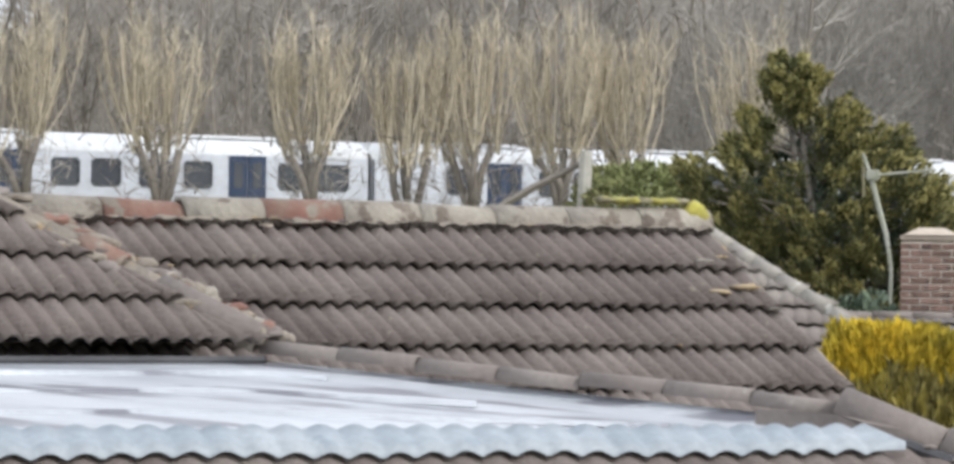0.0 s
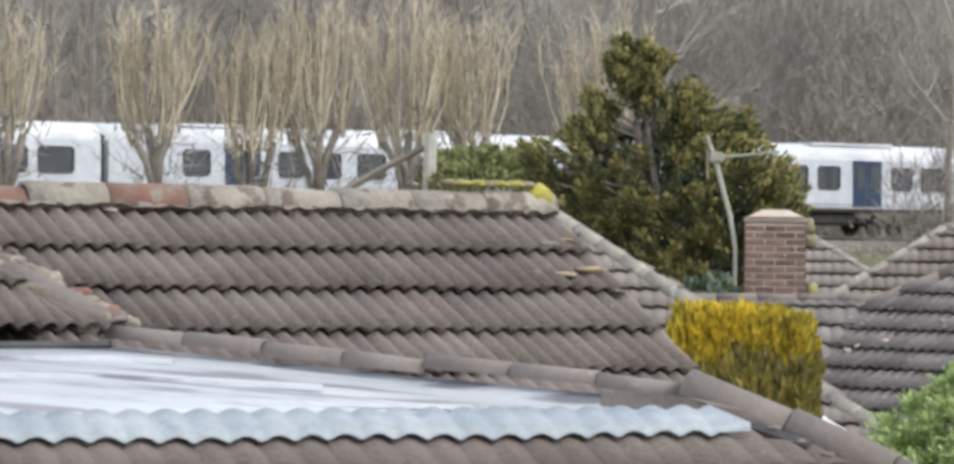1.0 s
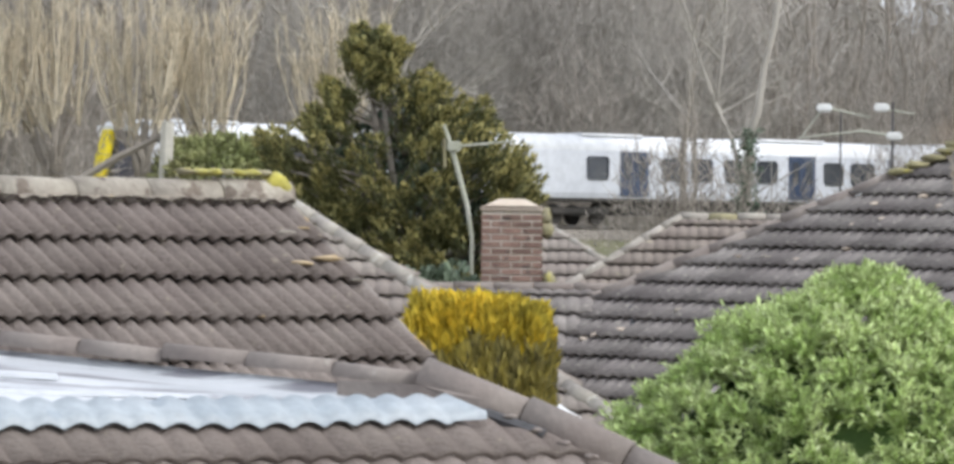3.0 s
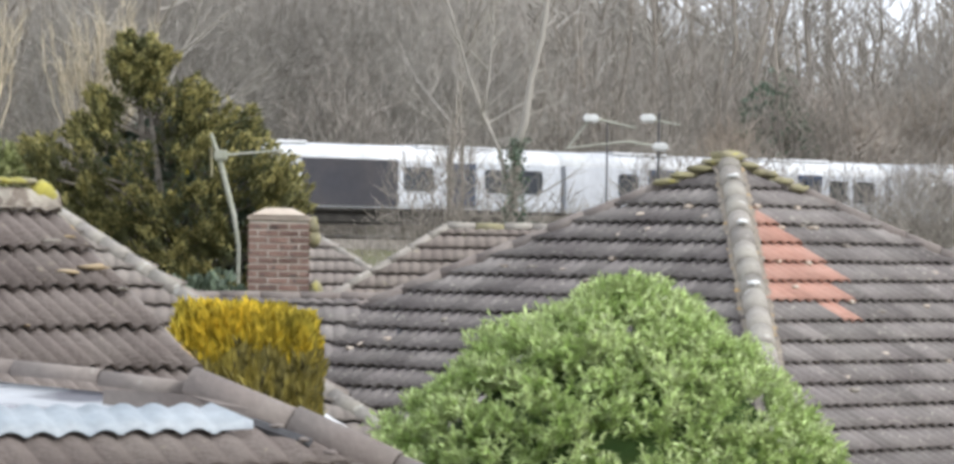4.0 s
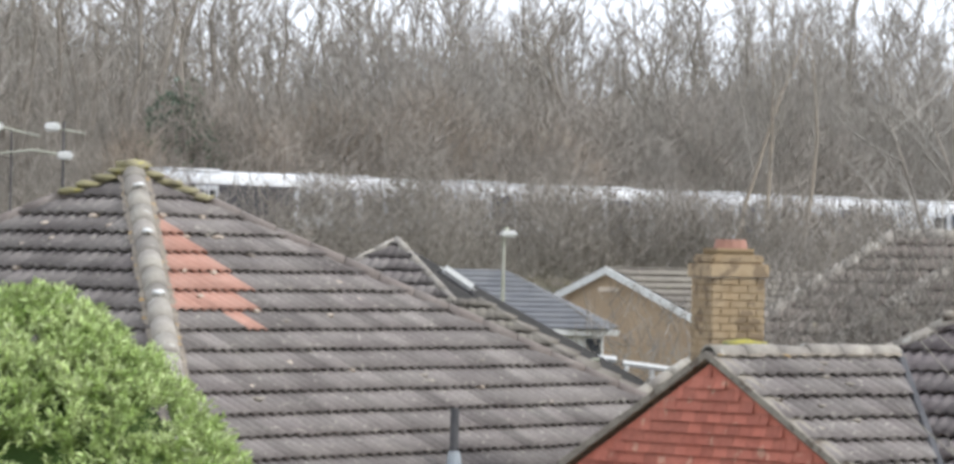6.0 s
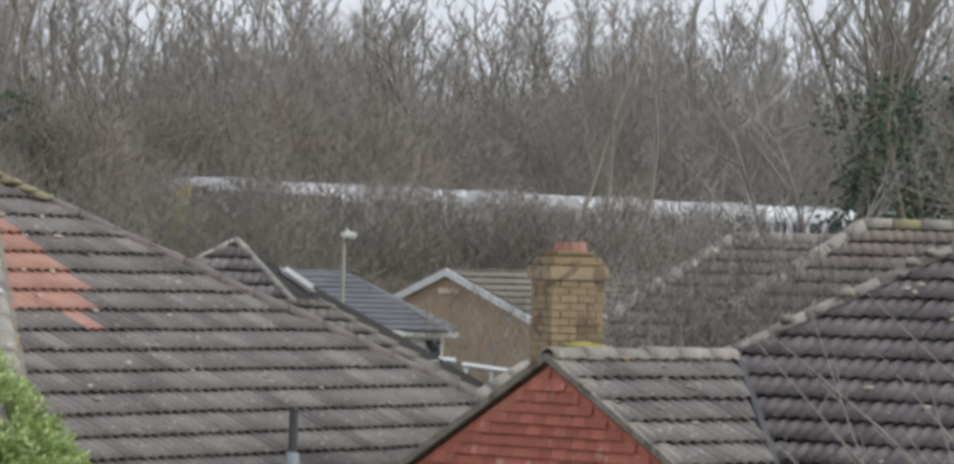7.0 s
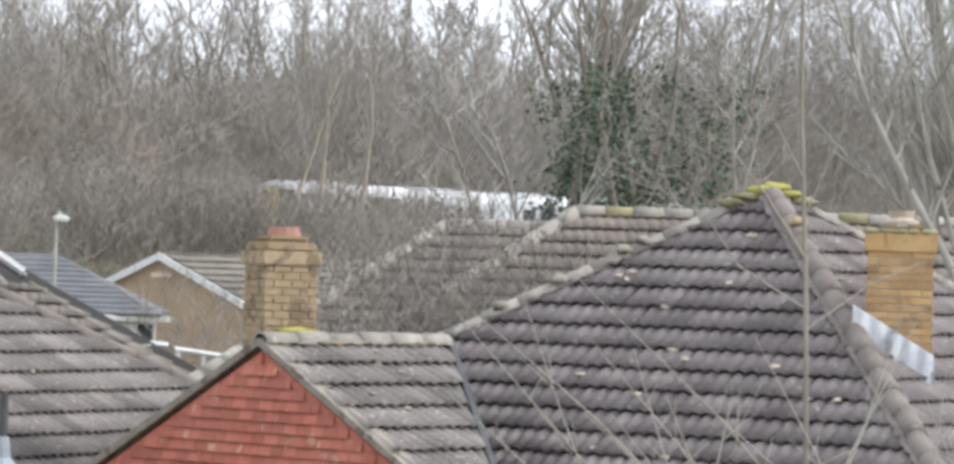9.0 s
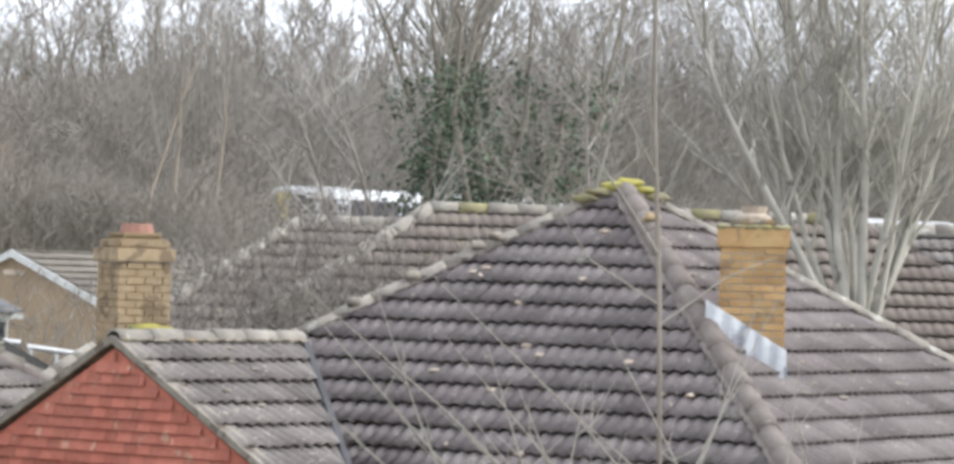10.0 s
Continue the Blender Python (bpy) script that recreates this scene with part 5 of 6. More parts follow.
part("cut_stem", tube([(-20.0, 83.8, 4.9), (-18.9, 83.8, 5.55), (-17.8, 83.8, 6.1)], [0.1, 0.09, 0.07], 6), M["bark"], garden)
under_hedge = thing("low_hedge", (-7.4, 50, 0), "low green hedge at the foot of the conifer", "hedge")
part("foliage", hedge_clump((-6.4, 46, 3.5), 0.7, 0.85, 8, M["leaf_hedge"], 1500, 0.14), M["leaf_ivy"], under_hedge)
part("foliage", hedge_clump((-8.0, 57, 2.2), 1.3, 2.0, 9, M["leaf_hedge"], 2500, 0.16), M["leaf_ivy"], under_hedge)

def leaning_birch(at, seed):
    """A bare birch before the train: dark ivied foot, pale bent stem and one long forked limb."""
    r = random.Random(seed)
    at = Vector(at)
    root = thing("bare_tree", at, "bent bare birch with a pale upper stem before the railway", "tree")
    foot = [(-0.05, 0), (0.0, 3.4), (0.2, 5.9)]
    stem = [(0.2, 5.9), (0.42, 7.1), (0.7, 8.7), (0.95, 10.0), (1.2, 11.5), (1.3, 15.0)]
    limb_ = [(0.02, 4.8), (-0.6, 6.2), (-1.0, 7.3), (-1.5, 8.8), (-2.3, 11.5), (-2.5, 13.5)]
    fork = [(-1.0, 7.3), (-0.75, 8.6), (-0.9, 10.2), (-0.6, 12.5)]
    v, f = [], []
    for nm, line, wide, m_ in (("trunk", foot, (0.2, 0.18, 0.17), "bark"), ("stem", stem, (0.16, 0.13, 0.11, 0.1, 0.08, 0.03), "twig_grey"), ("limb", limb_, (0.08, 0.07, 0.065, 0.06, 0.045, 0.015), "twig_grey"), ("limb", fork, (0.06, 0.05, 0.04, 0.015), "twig_grey")):
        pts = [at + Vector((x + r.gauss(0, 0.1), 0, z)) for x, z in line]
        part(nm, tube(pts, wide, 7), M[m_], root, smooth=True)
        for i in range(16 if nm != "trunk" else 12):
            u = r.random() * (len(pts) - 1.01)
            q = pts[int(u)].lerp(pts[int(u) + 1], u - int(u))
            grow(v, f, r, q, Vector((r.gauss(0, 0.7), r.gauss(0, 0.5), r.uniform(0.2, 0.9))).normalized(), r.uniform(0.9, 2.6), 0.03, 2, 0.6, 0.3, 5)
    tagged(part("crown", (v, f), M["twig_grey"], root), kind="stuff")
    pts, dirs = [], []
    for _ in range(1500):
        z = 2.0 + 4.6 * r.random()
        pts.append(at + Vector((0.03 * z + r.gauss(0, 0.3 - 0.02 * z), r.gauss(-0.1, 0.25), z)))
        dirs.append((r.gauss(0, 1), r.gauss(0, 1), r.gauss(0, 0.7)))
    part("ivy_leaves", leaves(pts, 0.13, dirs, 0.15, 0.7, seed), M["leaf_ivy"], root)


leaning_birch((-7.9, 130, 0), 61)
bare_tree((-10.3, 136, 1.0), 12, 0.09, 62, M["bark"], "slender bare tree beside the railway", 0.6, 0.6, 6, 3, 1, 0.05, M["twig_grey"])
bare_tree((-11.4, 152, 1.6), 14, 0.16, 63, M["bark"], "slender bare tree beside the railway", 0.6, 0.6, 6, 3, 1, -0.03, M["twig_grey"])
bare_tree((-18.0, 118, 0.6), 13, 0.2, 64, M["bark"], "dark bare tree with spreading limbs", 0.9, 0.25, 7, 3, 1, 0.08, M["twig_grey"])
for k, (x, y) in enumerate(((28.3, 178), (27.5, 180), (29.6, 176))):
    bare_tree((x, y, 1.4), 13.5 - k, 0.13, 70 + k, M["twig_tan"], "slim pale bare tree before the wood", 0.45, 0.8, 6, 3, 1, 0.01 * k, M["twig_grey"])

# tree wrapped in ivy
ivy = thing("ivy_tree", (39.5, 166, 0), "bare-limbed tree thickly wrapped in dark ivy", "tree")
iv, fi, pts, dirs, ri = [], [], [], [], random.Random(5)
limb = []
for k in range(13):
    d = Vector((ri.uniform(-0.5, 0.5), ri.uniform(-0.3, 0.3), 1)).normalized()
    p0 = Vector((39.5 + ri.uniform(-3.1, 3.1), 166 + ri.uniform(-1, 1), 1))
    path = [p0 + d * q + Vector((ri.gauss(0, 0.25), 0, 0)) for q in (0, 4, 8, 12, 16)]
    limb.append(tube(path, [0.2, 0.17, 0.13, 0.09, 0.03], 6))
    for _ in range(950):
        w = ri.random() ** 1.5 * 0.62
        j = min(3, int(w * 4))
        q = path[j].lerp(path[j + 1], w * 4 - j)
        sp = 1.0 * (1.1 - w)
        pts.append(q + Vector((ri.gauss(0, sp), ri.gauss(0, sp), ri.gauss(0, 0.4))))
        dirs.append((ri.gauss(0, 1), ri.gauss(0, 1) - 0.4, ri.gauss(0, 0.7)))
    for _ in range(9):
        grow(iv, fi, ri, path[2].lerp(path[4], ri.random()), Vector((ri.gauss(0, 0.6), ri.gauss(0, 0.4), 0.9)).normalized(), ri.uniform(2.5, 5), 0.07, 2, 0.6, 0.6, 5)
part("trunk", joined(*limb), M["bark"], ivy)
part("branching", (iv, fi), M["twig_grey"], ivy)
part("ivy_leaves", leaves(pts, 0.28, dirs, 0.15, 0.7, 6), M["leaf_ivy"], ivy)

# pale many-stemmed tree, a tall thin stem near the viewer, and loose branches over the roof
def fan_tree(at, fork, height, seed, mat, twig_mat, label, leans, width):
    """A short trunk that forks low into a fan of long rising stems, each with fine side shoots."""
    r = random.Random(seed)
    at = Vector(at)
    root = thing("bare_tree", at, label, "tree")
    crotch = at + Vector((0, 0, fork))
    part("trunk", tube([at, at + Vector((0.06, 0, fork * 0.6)), crotch], [width * 2.2, width * 1.9, width * 1.7], 9), mat, root, smooth=True)
    v, f = [], []
    for lean in leans:
        p = crotch + Vector((lean * 0.25, r.gauss(0, 0.12), r.uniform(-0.4, 0.1)))
        d = Vector((lean, r.gauss(0, 0.16), 1)).normalized()
        ln = height * r.uniform(0.75, 1.0)
        pts = [p]
        n = 8
        for i in range(n):
            d = (d + Vector((r.gauss(0, 0.07) - lean * 0.05, r.gauss(0, 0.05), 0.06))).normalized()
            pts.append(pts[-1] + d * ln / n)
        w = width * r.uniform(0.55, 1.0)
        part("stem", tube(pts, [w * (1 - 0.85 * i / n) for i in range(n + 1)], 6), mat, root, smooth=True)
        for i in range(16):
            u = 0.22 + 0.76 * (i + r.random()) / 16
            j = min(n - 1, int(u * n))
            q = pts[j].lerp(pts[j + 1], u * n - j)
            side = Vector((r.gauss(0, 1), r.gauss(0, 0.8), r.gauss(0.2, 0.3))).normalized()
            grow(v, f, r, q, (d * 0.75 + side * 0.6).normalized(), ln * (0.3 - 0.14 * u) * r.uniform(0.6, 1.2), w * 0.42 * (1.1 - 0.6 * u), 2, 0.5, 0.4, 6)
    tagged(part("crown", (v, f), twig_mat, root), kind="stuff")
    return root


fan_tree((15.8, 45.6, 0.0), 4.1, 6.6, 81, M["bark_pale"], M["twig_pale"], "pale bare tree with many upright stems", (-0.62, -0.48, -0.38, -0.3, -0.24, -0.17, -0.12, -0.07, -0.02, 0.03, 0.08, 0.13, 0.19, 0.25, 0.31, 0.38, 0.46, 0.55), 0.075)
bare_tree((17.0, 62.0, 0.0), 11.0, 0.07, 82, M["twig_brown"], "slender brown bare tree with spreading limbs", 0.95, 0.3, 8, 3, 2, -0.1, M["twig_brown"], 0.35)
bare_tree((13.6, 60.0, 0.0), 10.0, 0.09, 83, M["bark"], "slender bare tree beyond the mossy ridge", 0.75, 0.45, 6, 3, 2, 0.0, M["twig_grey"], 0.35)

near_tree = thing("bare_sapling", (7.86, 26.9, 0), "tall thin bare sapling with a few long shoots", "tree")
part("trunk", tube([(7.9, 26.9, 0), (7.88, 26.9, 3.9), (7.84, 26.9, 5.2), (7.76, 26.9, 6.6), (7.74, 26.9, 8.6)], [0.04, 0.02, 0.019, 0.017, 0.014], 7), M["bark"], near_tree)
for k, (a, b, c, w) in enumerate((((7.84, 26.9, 5.45), (7.5, 26.8, 5.9), (7.2, 26.8, 6.25), 0.018), ((7.84, 26.9, 5.1), (7.3, 26.8, 5.4), (6.95, 26.8, 5.9), 0.012),
                                  ((7.85, 26.9, 4.95), (8.3, 26.8, 5.3), (8.65, 26.8, 5.45), 0.013), ((7.83, 26.9, 5.8), (8.05, 26.8, 6.4), (8.1, 26.8, 6.9), 0.012),
                                  ((7.82, 26.9, 6.0), (7.5, 26.8, 6.5), (7.4, 26.8, 7.0), 0.011))):
    part("shoot", tube([a, b, c], [w * 0.7, w * 0.5, w * 0.25], 5), M["twig_grey"], near_tree)
brush = thing("loose_branches", (6.9, 27.5, 0), "thin pale winter shoots standing before the roof", "shrub")
rb = random.Random(12)
for k in range(22):
    x0 = rb.uniform(6.2, 9.6)
    z1 = rb.uniform(4.1, 4.8) if k % 3 else rb.uniform(4.8, 5.35)
    lean = rb.uniform(-1.25, -0.25) if k % 4 else rb.uniform(0.1, 0.5)
    p = Vector((x0, 27.0 + rb.uniform(-0.5, 0.8), 3.2))
    q = Vector((x0 + lean * (z1 - 3.2), p.y, z1))
    m_ = p.lerp(q, 0.5) + Vector((rb.gauss(0, 0.06), 0, 0.04))
    part("shoot", tube([(x0, p.y, 0), p, m_, q], [0.013, 0.011, 0.008, 0.003], 5), M["twig_grey"], brush)
    for _ in range(2):
        u = p.lerp(q, rb.uniform(0.3, 0.8))
        part("side_shoot", tube([u, u + Vector((rb.uniform(-0.3, 0.3), 0, rb.uniform(0.1, 0.4)))], [0.005, 0.002], 4), M["twig_grey"], brush)


def scrub(name, label, spots, mat, seed, width, dense=1.0, local=False):
    """Fine bare twigs that nobody could count, in clumps: (x, y, base z, half width, depth, height, twigs)."""
    r = random.Random(seed)
    v, f = [], []
    for x, y, z, rx, ry, h, n in spots:
        z += rise(x, y) if local else 0
        for _ in range(int(n * dense)):
            a = r.gauss(0, 0.5)
            b = r.gauss(0, 0.5)
            t = r.random()
            edge = max(0.15, 1 - 0.6 * (a * a + b * b))
            p = Vector((x + a * rx, y + b * ry, z + t * h * edge))
            ln = h * r.uniform(0.12, 0.3)
            twig(v, f, p, p + Vector((r.gauss(0, 0.42), r.gauss(0, 0.3), r.uniform(0.25, 1))).normalized() * ln, width * r.uniform(0.5, 1.2))
    return tagged(new(name, mesh_of(name, v, f, mat)), label, "shrub", kind="stuff")


def along(s, o):
    return LINE0 + LINE * s + ACROSS * o


rs = random.Random(31)
spots = []
for k in range(46):
    s = 14 + 115 * k / 46 + rs.uniform(-2, 2)
    if 66 < s < 86:
        continue
    p = along(s, -rs.uniform(5, 12))
    spots.append((p.x, p.y, ground_height(p.x, p.y) - 0.3, 3.0, 2.0, rs.uniform(4.6, 6.4), 1100))
for k in range(16):
    s = -66 + 80 * k / 16 + rs.uniform(-2, 2)
    p = along(s, -rs.uniform(6, 12))
    spots.append((p.x, p.y, ground_height(p.x, p.y), 2.2, 1.5, rs.uniform(1.8, 3.0), 160))
spots += [(-9.5, 127.5, 5.6, 1.1, 0.8, 4.4, 520), (-11.0, 127.5, 5.6, 1.3, 0.8, 3.6, 300), (-8.0, 127.6, 5.6, 1.0, 0.8, 3.2, 250), (-6.0, 128.0, 5.6, 1.4, 0.8, 2.4, 250)]
for k in range(15):
    x_ = 10.0 + 15.5 * k / 14
    spots.append((x_ + rs.uniform(-0.4, 0.4), 137 + rs.uniform(-2, 2), 5.6, 1.6, 1.0, rs.uniform(2.9, 4.3) if x_ < 17 else rs.uniform(2.5, 3.3), 650))
scrub("lineside_scrub", "grey-brown bare scrub along the railway bank", spots, M["twig_brown"], 33, 0.022)
spots = []
for x, y, h in ((8.6, 50, 5.0), (9.6, 50, 5.3), (10.6, 49, 5.2), (11.4, 48.6, 4.9), (9.1, 47.5, 4.6), (12.4, 49.5, 4.9), (10.0, 50.5, 5.5), (8.0, 49, 4.9), (13.2, 50, 5.0)):
    spots.append((x, y, 2.4, 1.2, 0.8, h - 2.2, 680))
scrub("garden_twigs", "tangle of bare reddish twigs behind the red gable", spots, M["twig_brown"], 35, 0.011, local=True)
spots = []
for x, y, h in ((8.7, 70, 3.9), (9.8, 72, 3.5), (6.5, 64, 2.8), (7.4, 62, 2.6), (12.8, 80, 4.2), (13.6, 78, 4.6), (14.5, 80, 4.4)):
    spots.append((x, y, 1.2, 1.6, 1.2, h - 1.0, 260))
scrub("garden_shrubs", "bare garden shrubs between the houses", spots, M["twig_brown"], 36, 0.014, local=True)

# the wood behind the railway
rw = random.Random(77)
v, f = [], []
tv, tf = [], []
for k in range(900):
    s, o = rw.uniform(-95, 235), 13 + 56 * rw.random() ** 0.8
    p = along(s, o)
    h = rw.uniform(13, 21)
    z0 = ground_height(p.x, p.y) - 0.3
    base = Vector((p.x, p.y, z0))
    lean = Vector((rw.gauss(0, 0.05), 0, 1))
    w = rw.uniform(0.07, 0.2)
    path = [base] + [base + lean * h * q + Vector((rw.gauss(0, 0.1 + 0.55 * q), rw.gauss(0, 0.3), 0)) for q in (0.25, 0.45, 0.62, 0.76, 0.88, 1.0)]
    a, b = tube(path, [w, w * 0.9, w * 0.75, w * 0.6, w * 0.45, w * 0.3, w * 0.12], 5)
    q0 = len(tv)
    tv += a
    tf += [tuple(i + q0 for i in q) for q in b]
    for j in range(21):
        t = rw.uniform(0.25, 0.98)
        i = min(5, int(t * 6))
        q = path[i].lerp(path[i + 1], t * 6 - i)
        ln = h * rw.uniform(0.1, 0.26) * (1.15 - t * 0.6)
        d = Vector((rw.gauss(0, 0.5), rw.gauss(0, 0.4), rw.uniform(0.35, 1))).normalized()
        e_ = q + d * ln
        twig(v, f, q, e_, 0.05)
        for m_ in range(6):
            u = q.lerp(e_, rw.uniform(0.2, 0.95))
            twig(v, f, u, u + (d + Vector((rw.gauss(0, 0.5), rw.gauss(0, 0.4), rw.gauss(0.1, 0.3)))).normalized() * ln * rw.uniform(0.25, 0.6), 0.03)
wood = thing("woodland", (0, 0, 0), "dense bare winter wood behind the railway", "woodland", kind="stuff")
tagged(part("trunks", (tv, tf), M["bark"], wood), kind="stuff")
tagged(part("twigs", (v, f), M["twig_grey"], wood), kind="stuff")
spots = []
for k in range(110):
    s, o = rw.uniform(-95, 235), rw.uniform(6, 40)
    p = along(s, o)
    hh = rw.uniform(4, 8.5)
    spots.append((p.x, p.y, ground_height(p.x, p.y) - 0.3, 4.2, 3.0, hh, 620))
for k in range(26):
    s, o = 22 + 110 * rw.random(), rw.uniform(6, 14)
    p = along(s, o)
    spots.append((p.x, p.y, ground_height(p.x, p.y), 4.5, 3.0, rw.uniform(8.0, 9.5), 900))
for k in range(150):
    s, o = -80 + 340 * k / 150 + rw.uniform(-2, 2), rw.uniform(52, 72)
    p = along(s, o)
    left = max(0.0, min(1.0, (30 - s) / 40))
    spots.append((p.x, p.y, ground_height(p.x, p.y) + rw.uniform(2, 7), 4.5, 3.0, rw.uniform(9, 12) + 7 * left, 480))
scrub("understorey", "hazy brown mass of bare shrubs and young trees", spots, M["twig_brown"], 78, 0.03)


def thickets(name, label, rows, mat, seed, width, o):
    """Rounded masses of fine bare twigs beside the line: (degrees to the right, degrees above level, half width in metres, twigs)."""
    r = random.Random(seed)
    v, f = [], []
    for az, el, rx, n in rows:
        d = Vector((math.sin(radians(az)), math.cos(radians(az)), 0))
        far = (LINE0 + ACROSS * o).dot(ACROSS) / d.dot(ACROSS)
        base = d * far
        base.z = ground_height(base.x, base.y)
        h = 6 + far * math.tan(radians(el)) - base.z
        done = 0
        while done < n:
            a, b = r.uniform(-1, 1), r.uniform(-1, 1)
            if a * a + b * b > 1:
                continue
            dome = (1 - a * a - b * b) ** 0.4 * (1 + 0.14 * noise.noise((a * 3 + az, b * 3, 1)) + 0.1 * noise.noise((a * 9 + az, b * 9, 4)))
            t = 0.1 + 0.9 * r.random() ** 0.75
            p = base + Vector((a * rx, b * 3.0, t * h * dome * 0.96))
            ln = r.uniform(0.5, 1.5)
            twig(v, f, p, p + Vector((a * 0.45 + r.gauss(0, 0.42), r.gauss(0, 0.3), 0.75 + r.gauss(0, 0.3))).normalized() * ln, width * r.uniform(0.5, 1.3))
            done += 1
    return tagged(new(name, mesh_of(name, v, f, mat)), label, "shrub", kind="stuff")


thickets("tan_thicket", "rounded tan-brown thicket of fine bare twigs beyond the railway", ((-0.2, 1.9, 2.6, 3500), (1.2, 2.3, 4.0, 6000), (2.6, 2.45, 4.5, 7500), (4.0, 2.6, 4.5, 7500), (5.6, 2.2, 4.5, 6000)), M["twig_tan"], 501, 0.022, 9)
thickets("grey_thicket", "hazy grey-brown young trees beyond the railway", ((3.2, 3.7, 5.0, 7500), (4.4, 3.5, 4.5, 6000), (6.6, 2.5, 5.0, 6000), (8.0, 2.8, 5.0, 6500), (9.4, 3.3, 5.5, 8000), (10.9, 3.4, 5.5, 8000), (12.0, 2.9, 4.0, 5000),
                                                                               (14.6, 3.6, 5.0, 6000), (14.2, 4.6, 6.0, 7000), (15.9, 5.2, 7.5, 13000), (17.6, 5.3, 8.0, 13000), (19.4, 5.2, 8.5, 13000), (21.4, 5.0, 9.0, 9000)), M["twig_grey"], 502, 0.026, 13)

thickets("dark_thicket", "dark grey-brown tangle of bare trees beyond the railway", ((-9.6, 4.0, 4.0, 4500), (-8.4, 4.6, 4.5, 6000), (-7.2, 4.7, 4.5, 6000), (-6.0, 4.5, 4.5, 6000), (-4.6, 4.2, 4.5, 5000)), M["twig_dark"], 503, 0.024, 12)
for x_, y_, h_ in ((1.4, 183, 8.0), (2.6, 186, 6.5)):
    z_ = ground_height(x_, y_)
    ivied = thing("ivy_tree", (x_, y_, z_), "bare tree in dark ivy behind the railway", "tree")
    ivied.location.z, DATUM[ivied.name] = z_, Vector((x_, y_, z_))
    part("trunk", tube([(x_, y_, z_ - 0.3), (x_ + 0.2, y_, z_ + h_ * 0.6), (x_ - 0.3, y_, z_ + h_ + 4)], [0.2, 0.15, 0.03], 7), M["bark"], ivied, smooth=True)
    part("ivy_leaves", hedge_clump((x_, y_, z_ + 1.5), 2.3, h_ - 1.5, int(h_), None, 1100, 0.26), M["leaf_ivy"], ivied)


# ---- the train ----
CAR, WIDE, FLOOR, EAVE, TOP = 19.45, 2.8, 1.2, 3.2, 3.64


def car_shell(x0, x1):
    """The body of one car as a rounded section drawn out from x0 to x1."""
    h = WIDE / 2
    sec = [(-h + 0.06, FLOOR - 0.12), (-h, FLOOR + 0.1), (-h, 2.3), (-h + 0.03, EAVE - 0.2), (h - 0.03, EAVE - 0.2), (h, 2.3), (h, FLOOR + 0.1), (h - 0.06, FLOOR - 0.12)]
    v = [(x, y, z) for x in (x0, x1) for y, z in sec]
    k = len(sec)
    f = [(i, (i + 1) % k, (i + 1) % k + k, i + k) for i in range(k)] + [tuple(range(k))[::-1], tuple(range(k, 2 * k))]
    return v, f


def car_roof(x0, x1):
    h = WIDE / 2
    sec = [(-h + 0.03, EAVE - 0.2)] + [(-(h - 0.03) * math.cos(q), EAVE - 0.2 + (TOP - EAVE + 0.2) * math.sin(q) ** 0.8) for q in [radians(a) for a in range(15, 166, 15)]] + [(h - 0.03, EAVE - 0.2)]
    v = [(x, y, z) for x in (x0, x1) for y, z in sec]
    k = len(sec)
    f = [(i, i + 1, i + 1 + k, i + k) for i in range(k - 1)] + [tuple(range(k))[::-1], tuple(range(k, 2 * k))]
    return v, f


def side_panel(x0, x1, z0, z1, proud, thick=0.04, bevel=0.02, side=-1):
    """A panel on the car's flank; side -1 faces the houses."""
    y = side * (WIDE / 2 + proud)
    return box(x0, min(y, y - side * thick), z0, x1, max(y, y - side * thick), z1, bevel)


train = thing("train", (0, 0, 0), "white electric train with dark doors and a yellow end", "train")
train.location = along(-64.9, 0) + Vector((0, 0, rail_z(-64.9)))


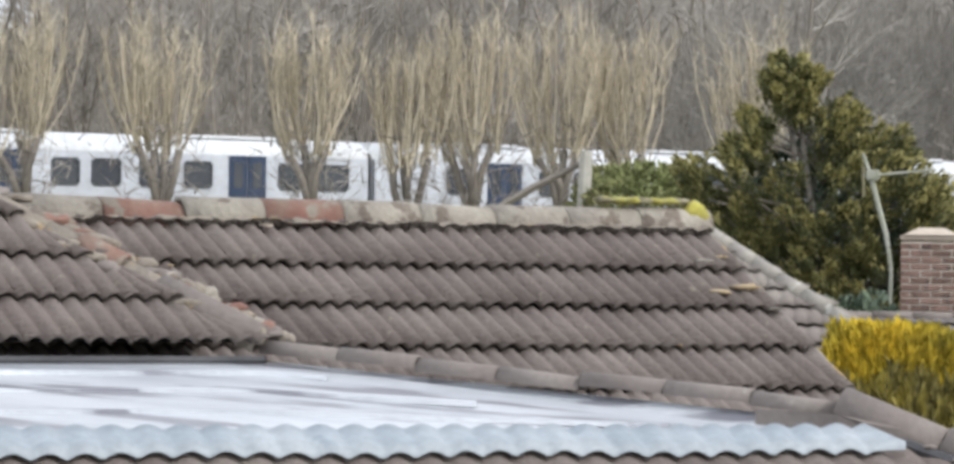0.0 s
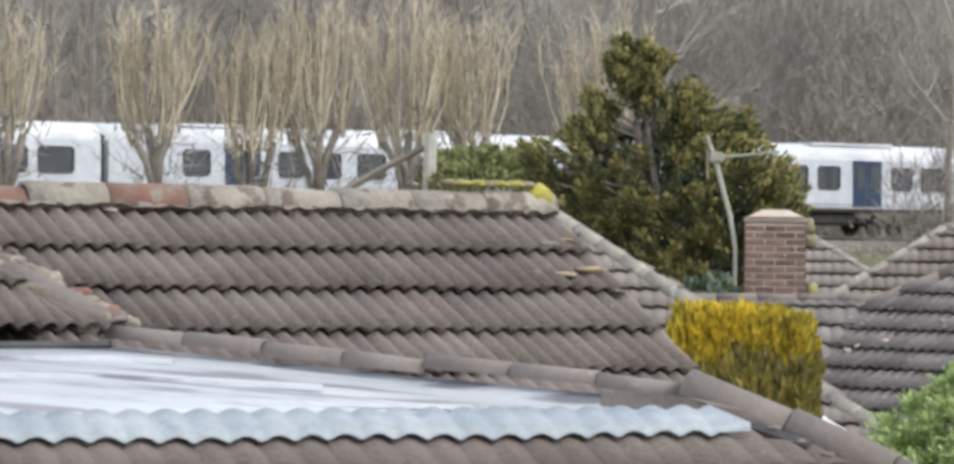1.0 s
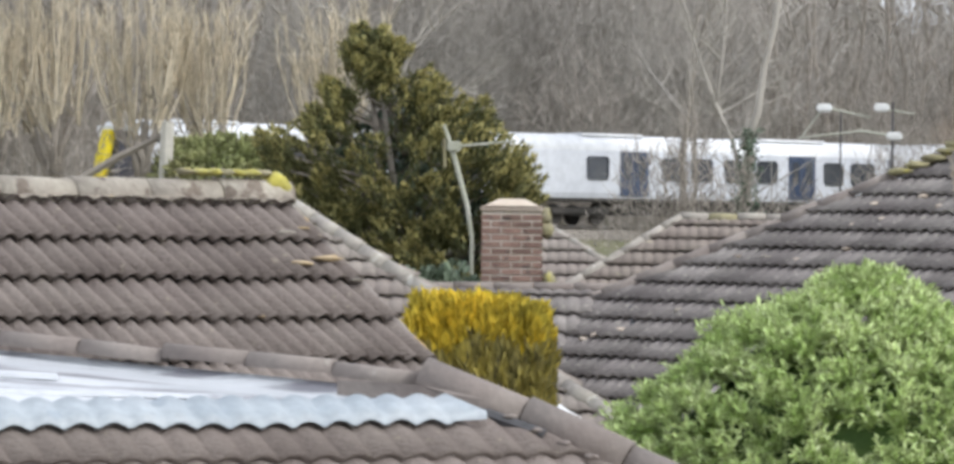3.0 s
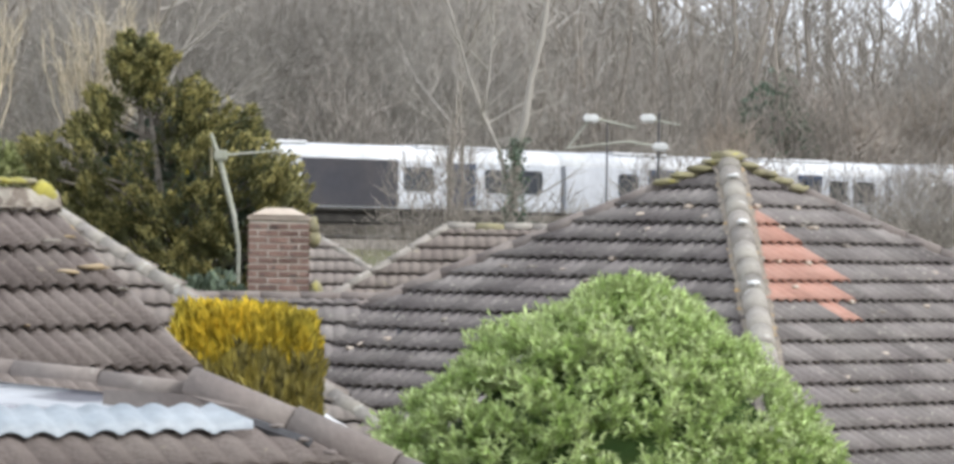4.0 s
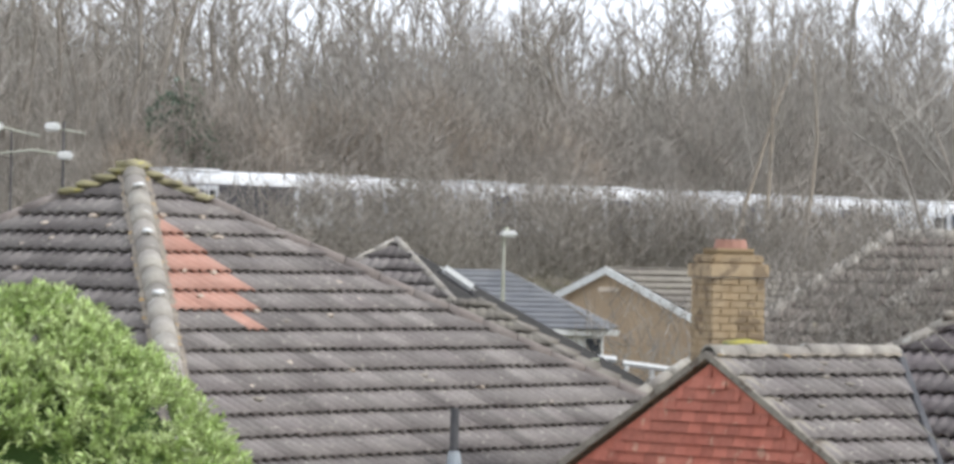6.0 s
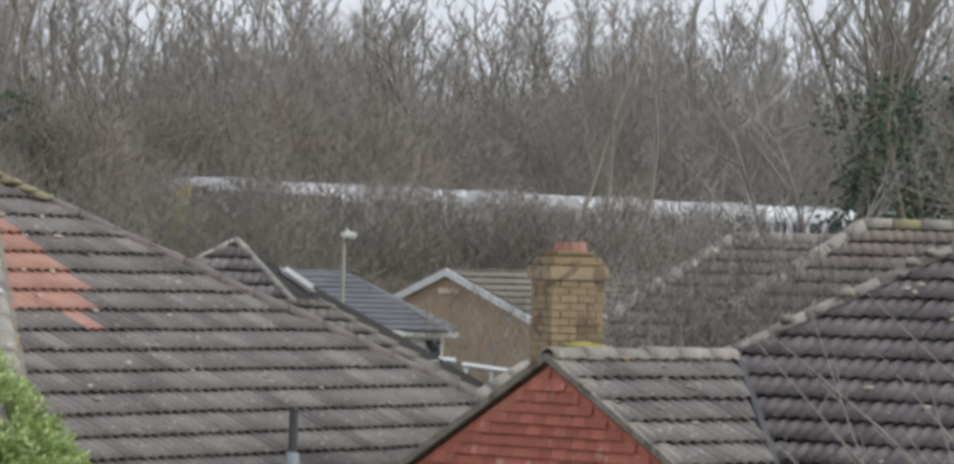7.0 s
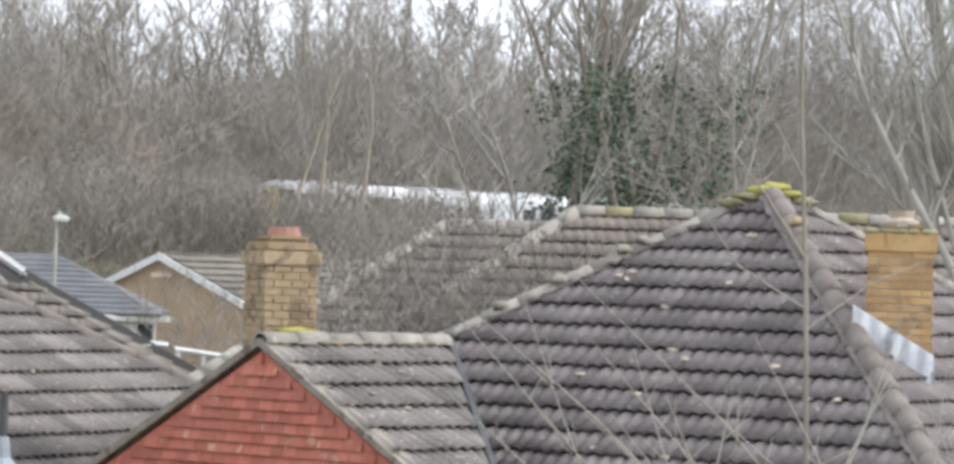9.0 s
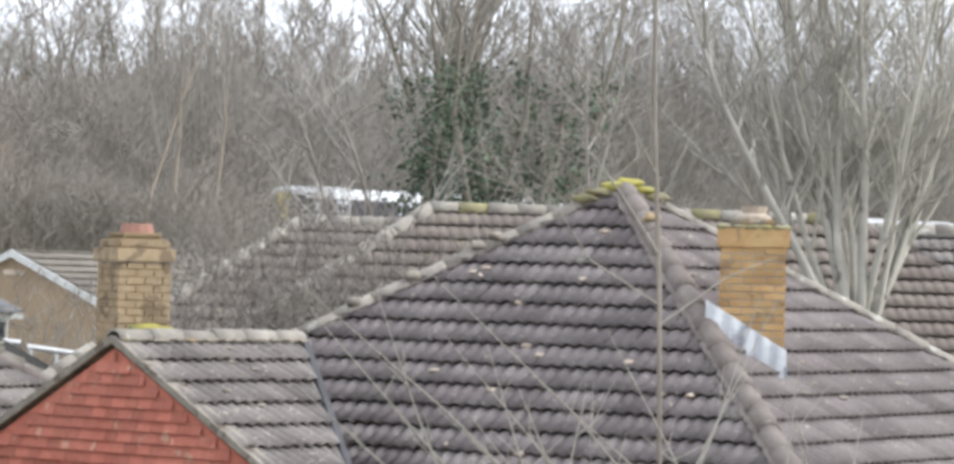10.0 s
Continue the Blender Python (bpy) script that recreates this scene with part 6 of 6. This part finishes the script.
def carriage(index, x0, tail):
    car = part("carriage", car_shell(x0 + (1.85 if tail else 0.15), x0 + CAR - 0.15), M["train_white"], train, keep=False)
    part("roof", car_roof(x0 + (1.65 if tail else 0.15), x0 + CAR - 0.15), M["train_roof"], car, keep=False, smooth=True)
    part("roof_unit", box(x0 + 3.2, -0.9, TOP - 0.08, x0 + 6.4, 0.9, TOP + 0.05, 0.04), M["train_roof"], car, keep=False)
    part("roof_unit", box(x0 + 12.0, -0.9, TOP - 0.08, x0 + 16.2, 0.9, TOP + 0.04, 0.04), M["train_roof"], car, keep=False)
    doors = (4.25, 13.2) if tail else (4.8, 13.75)
    dark_to = 10.6 if tail else 0
    for sd in (-1, 1):
        if tail:
            part("dark_panel", side_panel(x0 + 1.83, x0 + dark_to, FLOOR - 0.05, 3.02, 0.012, 0.04, 0.01, sd), M["train_dark"], car, keep=False)
        for d in doors:
            white = tail and d < dark_to
            for k in (0, 0.74):
                dm = M["train_white"] if white else M["train_blue"]
                leaf = part("door", side_panel(x0 + d + k, x0 + d + k + 0.72, FLOOR - 0.02, 2.98, 0.03, 0.05, 0.02, sd), dm, car, keep=False)
                part("door_window", side_panel(x0 + d + k + 0.18, x0 + d + k + 0.54, 1.85, 2.75, 0.04, 0.03, 0.03, sd), M["dark_glass"], car, keep=False)
        if tail:
            wins = [(10.9, 1.5), (15.15, 1.3), (16.85, 1.4)]
            part("side_window", side_panel(x0 + 2.2, x0 + 2.8, 2.05, 2.75, 0.02, 0.03, 0.05, sd), M["train_white"], car, keep=False)
        else:
            wins = [(3.1, 1.1), (7.0, 1.05), (8.5, 1.1), (10.3, 1.2), (12.0, 1.1), (15.7, 1.05), (17.2, 1.3)]
        for wx, ww in wins:
            part("window", side_panel(x0 + wx, x0 + wx + ww, 1.82, 2.76, 0.016, 0.04, 0.08, sd), M["dark_glass"], car, keep=False)
        part("skirt", side_panel(x0 + 0.5, x0 + CAR - 0.5, FLOOR - 0.24, FLOOR - 0.1, -0.05, 0.05, 0.01, sd), M["under"], car, keep=False)
    for bx in (3.0, CAR - 3.0):
        bogie = part("bogie", box(x0 + bx - 1.5, -1.15, 0.4, x0 + bx + 1.5, 1.15, 0.72, 0.08), M["under"], car, keep=False)
        for wx in (-1.1, 1.1):
            for sd in (-0.78, 0.78):
                wheel = part("wheel", tube([(0, -0.07, 0), (0, 0.07, 0)], [0.42, 0.42], 20), M["under"], train, keep=False)
                wheel.location = (x0 + bx + wx, sd, 0.42)
                WHEELS.append(wheel)
    part("underframe", box(x0 + 5.2, -1.1, 0.42, x0 + CAR - 5.2, 1.1, 0.95, 0.1), M["under"], car, keep=False)
    if index < 4:
        part("gangway", box(x0 + CAR - 0.2, -1.0, 1.0, x0 + CAR + 0.2, 1.0, 3.2, 0.05), M["under"], car, keep=False)
    return car


WHEELS = []
for k in range(5):
    carriage(k, k * CAR - 1.35, k == 0)
    if k == 0:
        h = WIDE / 2
        v = [(0.5 + a_, b_, c_) for a_, b_, c_ in ((0, -h - 0.015, 0.85), (0, -h - 0.015, 2.0), (0, -h + 0.05, 3.25), (0, h - 0.05, 3.25), (0, h + 0.015, 2.0), (0, h + 0.015, 0.85))]
        w = [(-0.4, -0.8, 0.85), (-0.35, -0.8, 1.7), (0.05, -0.7, 3.25), (0.05, 0.7, 3.25), (-0.35, 0.8, 1.7), (-0.4, 0.8, 0.85)]
        part("cab_end", (v + w, [(6, 7, 8, 9, 10, 11)] + [(i, i + 1, i + 7, i + 6) for i in range(5)] + [(0, 6, 11, 5), (5, 4, 3, 2, 1, 0)]), M["train_dark"], train, keep=False)
        part("cab_roof", prism([(-0.15, -0.75, 3.4), (0.45, -h + 0.1, 3.36), (0.75, 0, TOP), (0.45, h - 0.1, 3.36), (-0.15, 0.75, 3.4)], 0.2), M["train_roof"], train, keep=False)
        nose = bmesh.new()
        for zz, xx in ((0.95, -0.66), (1.5, -0.66), (2.3, -0.48), (3.25, -0.22)):
            for dx, yy in ((0.45, -0.34), (0.04, -0.34), (0.0, -0.28), (0.0, 0.28), (0.04, 0.34), (0.45, 0.34)):
                nose.verts.new((xx + dx, yy, zz))
        nose.verts.ensure_lookup_table()
        for i in range(3):
            for q in range(5):
                nose.faces.new([nose.verts[j] for j in (6 * i + q, 6 * i + q + 1, 6 * i + q + 7, 6 * i + q + 6)])
        nose.faces.new([nose.verts[j] for j in range(18, 24)])
        part("yellow_gangway", nose, M["train_yellow"], train, keep=False)
        part("coupler", box(-1.0, -0.2, 0.7, -0.4, 0.2, 1.0, 0.05), M["under"], train, keep=False)


def motions():
    heading = math.degrees(math.atan2(LINE.y, LINE.x))
    speed = 14.2
    rows = []
    for i in range(0, 11):
        s = -64.9 + speed * i - max(0.0, 2.4 - 0.8 * i)
        p = along(s, 0)
        rows.append((float(i), Matrix.Translation((p.x, p.y, rail_z(s))) @ Matrix.Rotation(radians(heading), 4, "Z") @ Matrix.Rotation(-math.atan(FALL), 4, "Y")))
    walk(train, rows)


motions()
